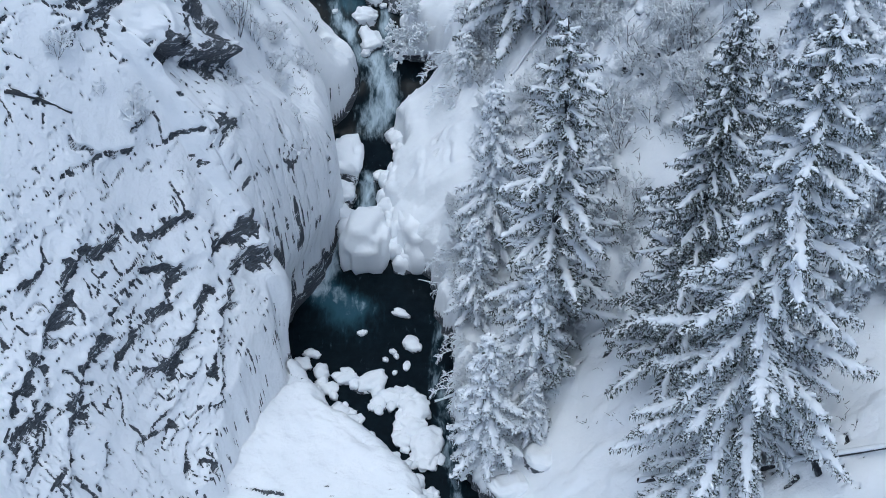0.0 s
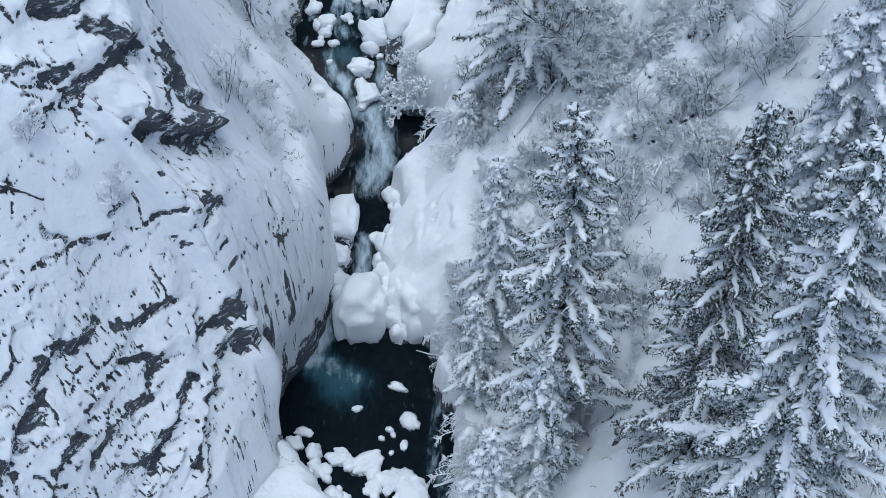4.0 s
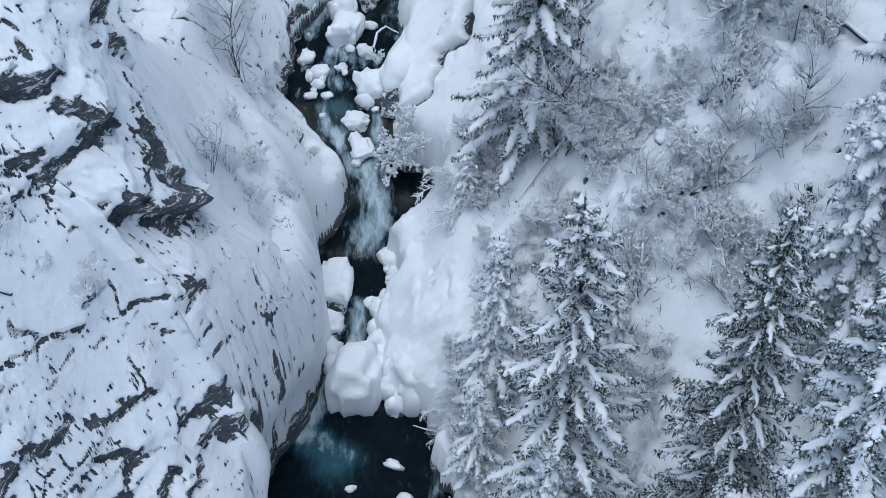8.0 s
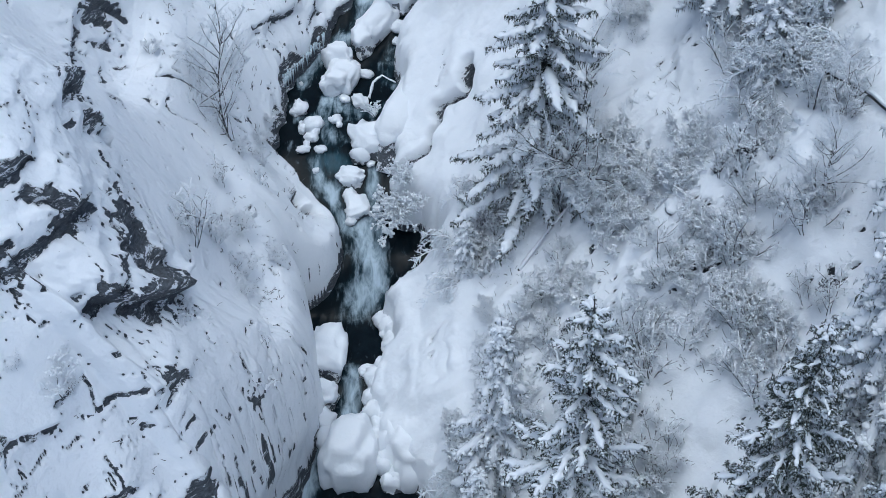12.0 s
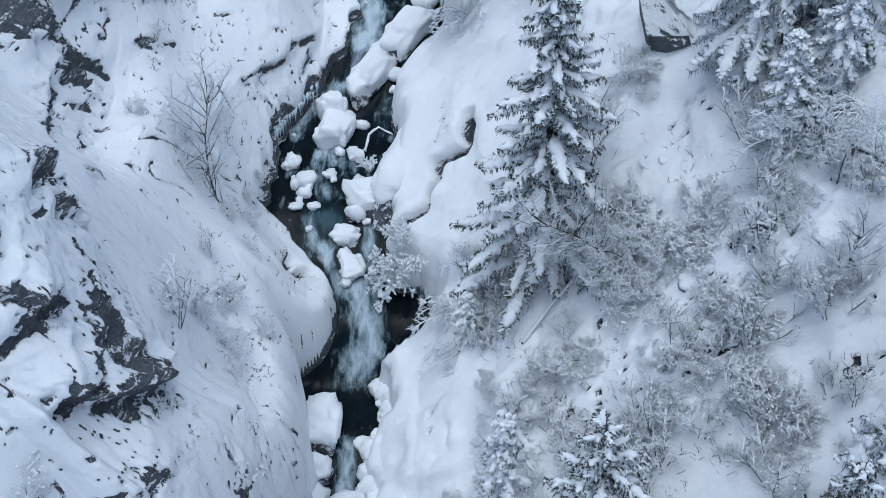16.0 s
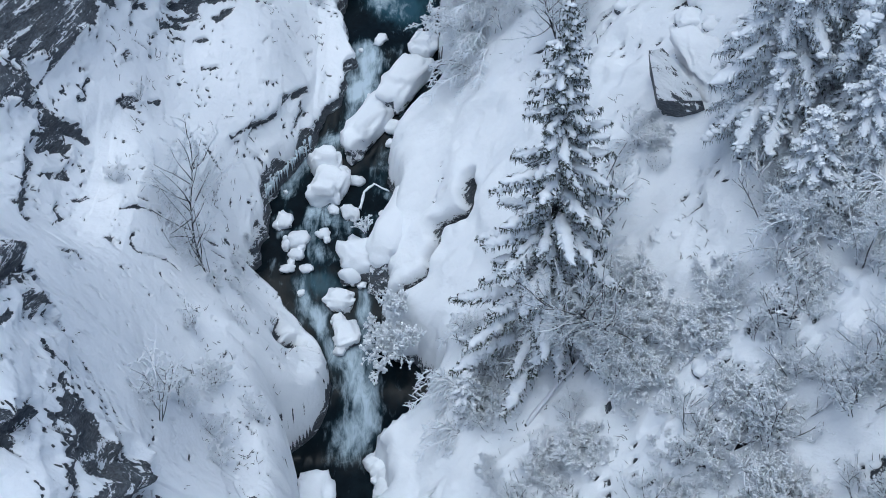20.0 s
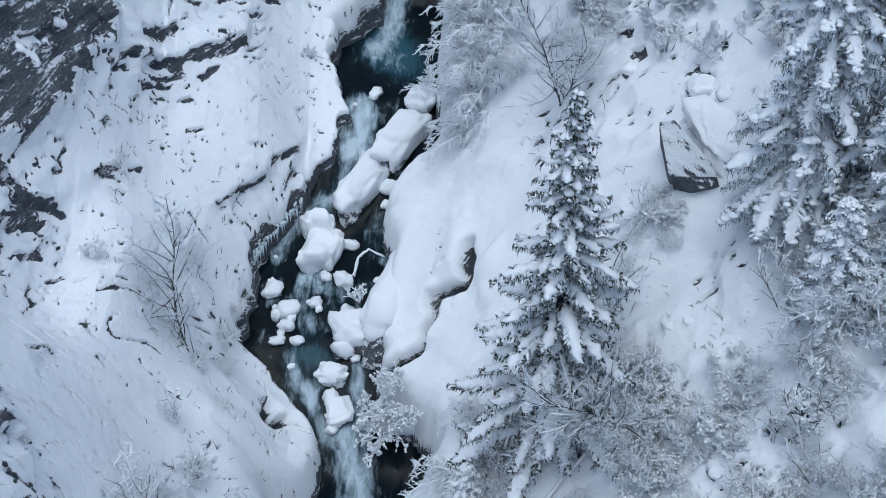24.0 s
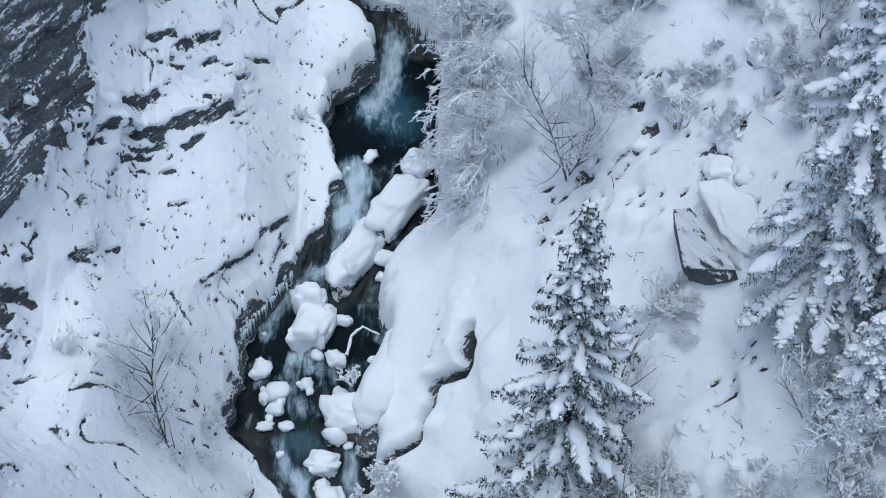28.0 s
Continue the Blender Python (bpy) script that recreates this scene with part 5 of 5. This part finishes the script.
bare_tree = shrub("bare_tree", "bare thin tree leaning on the snowfield above the rapids", "tree", 7.6, 51, stems=1, spread_of=0.2, forks=3, twigs=7, thick=0.07, snow=0.16, seg=12, reach=(0.95, 1.0), taper=(0.28, 0.5), fine=0.012, bend=0.2, fan=0.8, low=0.12, dark=2, bark=bark_mat)
stand(bare_tree, -9.6, 60.7, 0.82, 0, (-2, -30))
another(bare_tree, -9.3, 61.1, 0.7, 140, (0, 10), label="thin bare stem beside a taller leaning tree")
another(bare_tree, 5.3, 69.9, 0.8, 130, (0, -16), label="bare two-stemmed tree with snow in its forks")
another(bare_tree, 5.15, 69.95, 0.62, 250, (0, -14), label="bare leaning stem with snow in its forks")
another(bare_tree, 6.2, 55.9, 0.85, 60, (0, 6), label="thin dark birch stem beside a snowy spruce")
another(bare_tree, 6.9, 55.6, 0.75, 190, (4, 12), label="thin dark birch stem beside a snowy spruce")
another(bare_tree, 14.0, 50.4, 0.6, 220, (0, -12), label="bare leaning tree among the frosted shrubs")
another(bare_tree, 7.2, 48.4, 0.5, 20, (0, 14), label="thin bare tree among the frosted shrubs")


def hanging_bush(label, length, seed, boughs=7, snow=0.5):
    """Frosted boughs that arch out of a bank and droop over the water, feathered with twigs on both sides."""
    rng = random.Random(seed)
    thing = root("frosted_bush", 0, 0, 0)
    load = Shape()
    for b in range(boughs):
        wood, lace = Shape(), Shape()
        a = math.radians(rng.uniform(-55, 55))
        heading, rise = Vector((-math.cos(a), -math.sin(a), 0)), math.radians(rng.uniform(5, 60))
        p, line, n, whole = Vector((rng.uniform(-0.2, 0.2), rng.uniform(-0.5, 0.5), -0.1)), [], 10, length * rng.uniform(0.6, 1.1)
        side = Vector((-heading.y, heading.x, 0))
        for j in range(n + 1):
            line.append(p.copy())
            p = p + (heading * math.cos(rise) + Vector((0, 0, math.sin(rise))) + side * rng.uniform(-0.15, 0.15)) * (whole / n)
            rise -= math.radians(rng.uniform(5, 13))
        wood.tube(line, [0.028 * (1 - 0.75 * j / n) for j in range(n + 1)], 5)
        load.ridge([q + Vector((0, 0, 0.02)) for q in line], [rng.uniform(0.02, 0.06) * (1 - 0.5 * j / n) for j in range(n + 1)], 0.9, rng)
        for k in range(int(whole * 10)):
            s = rng.uniform(0.18, 1.0) * n
            i = min(int(s), n - 1)
            at, hand = line[i].lerp(line[i + 1], s - i), rng.choice((-1, 1))
            far = rng.uniform(0.25, 0.75) * (1.15 - 0.6 * s / n)
            way = (heading * rng.uniform(0.3, 1.0) + side * hand * rng.uniform(0.5, 1.0) + Vector((0, 0, rng.uniform(-0.7, 0.15)))).normalized()
            mid, tip = at + way * far * 0.55, at + way * far + Vector((0, 0, -0.2 * far))
            lace.tube([at, mid, tip], [0.024, 0.020, 0.010], 4, 0.8)
            for m in range(3):
                start = at.lerp(tip, rng.uniform(0.25, 1.0))
                lace.tube([start, start + (way * 0.8 + Vector((rng.uniform(-1, 1), rng.uniform(-1, 1), rng.uniform(-0.8, 0.2)))).normalized() * rng.uniform(0.08, 0.26)], [0.018, 0.009], 3, 0.8)
            if rng.random() < snow:
                load.clod(at.lerp(tip, rng.random()) + Vector((0, 0, 0.02)), rng.uniform(0.03, 0.07), 0.6, rng)
        part("bough", wood.v, wood.f, bark_mat, thing, "dark arching bough")
        tagged(part("frost_lace", lace.v, lace.f, frost_mat, thing, "feathery twigs white with hoarfrost"), kind="stuff")
    tagged(part("snow_load", load.v, load.f, snow_mat, thing, "snow lying on the boughs"), kind="stuff")
    return tagged(thing, label, "shrub", "bushes hanging over the stream")


feathers = [hanging_bush("feathery white bush drooping over the dark pool", 3.0, 71, 8), hanging_bush("frosted boughs arching down towards the stream", 2.2, 72, 7, 0.8)]
stand(feathers[0], 2.3, 79.6, 1.0, 10)
stand(feathers[1], 1.0, 57.2, 1.0, 20)
for x, y, kind, s, turn in [(2.7, 73.5, 0, 1.15, 5), (2.3, 72.3, 0, 1.0, 20), (1.7, 71.5, 1, 1.1, 35), (2.9, 74.9, 0, 1.2, -5), (3.6, 76.3, 0, 1.1, 10), (2.0, 77.4, 0, 0.95, 5), (1.9, 76.0, 1, 1.1, 25), (2.9, 81.4, 0, 0.9, -15), (1.4, 74.6, 1, 0.9, 30), (3.4, 78.4, 1, 1.1, 0), (2.2, 58.8, 1, 0.9, 10), (1.1, 55.2, 1, 0.9, 25), (1.0, 46.6, 1, 0.8, 0), (1.5, 41.5, 1, 0.8, 15),
                            (1.3, 39.0, 1, 0.8, 0), (4.4, 75.0, 1, 1.0, 40), (5.2, 57.0, 1, 1.2, 30), (14.0, 56.0, 1, 1.3, 15), (13.0, 55.0, 0, 0.8, 30), (15.8, 55.5, 1, 1.2, 0), (10.6, 61.6, 1, 0.7, 200), (8.2, 62.6, 1, 0.7, 20)]:
    another(feathers[kind], x, y, s, turn)
overhang = shrub("frosted_bush", "white frosted bush hanging over the falls", "shrub", 1.9, 52, stems=7, spread_of=1.3, twigs=5, thick=0.025, snow=0.4)
overhang.matrix_basis = pose(-1.3, 61.3, 6.5, 35, -45, 0) @ Matrix.Scale(1.5, 4)


# ---- fallen wood, icicles ----
def fallen(name, label, points, radius, snow=0.8, seed=1):
    """A fallen trunk or branch along the points, with snow lying on it."""
    rng = random.Random(seed)
    x, y, z = points[0]
    thing = root(name, x, y, z)
    start = Vector(points[0])
    line = []
    for a, b in zip(points, points[1:]):
        line += [Vector(a).lerp(Vector(b), k / 4) - start + Vector((rng.uniform(-0.03, 0.03), rng.uniform(-0.03, 0.03), rng.uniform(-0.02, 0.02))) for k in range(4)]
    line.append(Vector(points[-1]) - start)
    n = len(line)
    body, load = Shape(), Shape()
    body.tube(line, [radius * (1 - 0.6 * k / n) for k in range(n)], 8)
    part("trunk", body.v, body.f, bark_mat, thing)
    load.ridge([p + Vector((0, 0, radius * 0.55)) for p in line], [radius * snow * (1.15 - 0.6 * k / n) * rng.uniform(0.75, 1.2) for k in range(n)], 1.0, rng)
    part("snow_load", load.v, load.f, snow_mat, thing, "snow lying along the wood")
    return tagged(thing, label, "fallen wood", "fallen wood")


def over(x, y, up):
    return (x, y, ground_at(x, y) + up)


fallen("log", "snow-covered fallen trunk across the slope", [over(12.0, 30.2, 0.4), over(14.3, 29.4, 0.45), over(16.6, 28.5, 0.6)], 0.18, seed=3)
fallen("log", "snow-covered fallen trunk at the foot of the slope", [over(8.2, 31.9, 0.25), over(10.2, 31.2, 0.3), over(11.6, 30.6, 0.3)], 0.14, seed=4)
fallen("log", "dark fallen trunk lying on the crag", [over(-16.0, 37.95, 0.15), over(-15.1, 38.6, 0.25), over(-14.2, 39.2, 0.15)], 0.13, 0.7, seed=5)
fallen("log", "snow-covered trunk leaning down the slope", [over(3.5, 54.0, 0.2), over(4.6, 54.7, 0.5), over(5.9, 55.4, 0.7)], 0.07, 1.3, seed=6)
fallen("log", "dark trunk lying among the shrubs", [over(9.8, 47.2, 0.3), over(10.7, 48.0, 0.4)], 0.05, 0.9, seed=7)
fallen("log", "snow-covered dead trunk lying up the slope", [over(15.0, 54.7, 0.4), over(16.2, 52.4, 0.6), over(17.2, 50.2, 0.6)], 0.16, seed=8)
fallen("branch", "snowy branch arching over the rapids", [(-3.7, 68.1, 7.2), (-3.5, 68.7, 7.75), (-3.0, 69.1, 7.9), (-2.3, 69.0, 7.5)], 0.05, 1.6, seed=9)
fallen("branch", "snowy pole lying across the upper stream", [(-1.6, 75.0, 9.7), (0.5, 75.9, 10.0)], 0.06, 1.4, seed=10)
fallen("branch", "snowy pole jutting over the pool", [(1.0, 39.4, 1.4), (-0.4, 39.2, 0.9)], 0.06, 1.4, seed=11)
fallen("branch", "bare pale branch hanging over the pool", [(0.1, 46.2, 1.6), (-0.6, 46.9, 1.0), (-1.3, 47.3, 0.8)], 0.035, 1.2, seed=12)
snag = shrub("dead_branch", "dead branching limb hanging over the pool", "branch", 1.3, 61, stems=3, spread_of=1.2, forks=2, twigs=3, thick=0.03, snow=0.25)
snag.matrix_basis = pose(0.0, 46.6, 1.6, 20, -80, 0)
drift_wood = shrub("dead_branch", "snowy tangle of branches on a boulder", "branch", 1.1, 62, stems=6, spread_of=1.5, forks=2, twigs=3, thick=0.025, snow=0.8)
drift_wood.matrix_basis = pose(-3.4, 66.2, 7.7, -30, -25, 0)


def scrub(label, places, seed, tall=(0.15, 0.6)):
    """Countless dead stalks and twig tips that look out of the snow, in loose tufts; some carry a clod of snow."""
    rng = random.Random(seed)
    stalks = Shape()
    for cx, cy, rx, ry, tufts in places:
        for _ in range(tufts):
            a, d = rng.uniform(0, 2 * math.pi), rng.random() ** 0.5
            x, y = cx + rx * d * math.cos(a), cy + ry * d * math.sin(a)
            if float(level(BANK_L, y)) - 0.6 < x < float(level(BANK_R, y)) + 0.6:
                continue
            z = ground_at(x, y)
            for _ in range(rng.choice((1, 2, 4, 6))):
                foot = Vector((x + rng.uniform(-0.14, 0.14), y + rng.uniform(-0.14, 0.14), z - 0.08))
                way = Vector((rng.uniform(-1, 1), rng.uniform(-1, 1), rng.uniform(0.3, 1.6))).normalized()
                far = rng.uniform(*tall)
                mid = foot + way * far * 0.6
                tip = mid + (way + Vector((rng.uniform(-0.5, 0.5), rng.uniform(-0.5, 0.5), rng.uniform(-0.6, 0.2)))).normalized() * far * 0.5
                r = rng.uniform(0.009, 0.02)
                stalks.tube([foot, mid, tip], [r, r * 0.8, r * 0.4], 3)
    thing = sheetless(stalks)
    return tagged(thing, label, "twigs", kind="stuff")


def sheetless(shape):
    mesh = bpy.data.meshes.new("dead_stalks")
    mesh.from_pydata(shape.v, [], shape.f)
    mesh.materials.append(bark_mat)
    return new("dead_stalks", mesh)


scrub("dark dead stalks and twig tips standing out of the snowy slope", [(10.0, 50.0, 5.5, 4.5, 260), (12.5, 56.0, 4.5, 4.0, 100), (6.0, 46.0, 3.5, 4.0, 80), (8.0, 58.0, 3.0, 3.5, 35), (8.5, 68.0, 4.5, 4.5, 40), (11.0, 74.0, 4.5, 4.0, 80), (3.5, 53.0, 2.0, 3.0, 80),
       (4.0, 70.0, 2.5, 4.0, 16), (5.0, 78.0, 3.5, 4.0, 60), (13.0, 65.0, 3.0, 4.0, 40), (9.0, 40.0, 5.0, 5.0, 130), (14.0, 33.0, 3.0, 4.0, 80)], 91)
scrub("sparse dark stalks standing out of the western snowfield", [(-9.0, 60.0, 2.5, 6.0, 60), (-11.5, 66.0, 2.5, 5.0, 60), (-8.0, 54.0, 1.5, 3.5, 40), (-12.0, 42.5, 2.5, 2.5, 50), (-9.0, 47.0, 2.0, 2.0, 30), (-7.5, 76.0, 2.5, 3.0, 25)], 92, (0.1, 0.35))
ice_rng = random.Random(8)
for first, last, many in [(68.4, 70.0, 22), (70.1, 71.3, 18)]:
    x0, y0 = float(level(BANK_L, first)), first
    curtain = root("icicles", x0, y0, 0)
    for k in range(many):
        y = ice_rng.uniform(first, last)
        x = float(level(BANK_L, y)) + ice_rng.uniform(-0.1, 0.15)
        top, drop = float(level(WATER, y)) + ice_rng.uniform(1.0, 1.35), ice_rng.uniform(0.3, 0.95)
        spike = Shape()
        spike.tube([Vector((x - x0, y - y0, top)), Vector((x - x0, y - y0, top - drop * 0.5)), Vector((x - x0, y - y0, top - drop))], [0.06, 0.035, 0.004], 6)
        part("icicle", spike.v, spike.f, ice_mat, curtain)
    tagged(curtain, "row of pale icicles hanging from the undercut bank", "icicles")
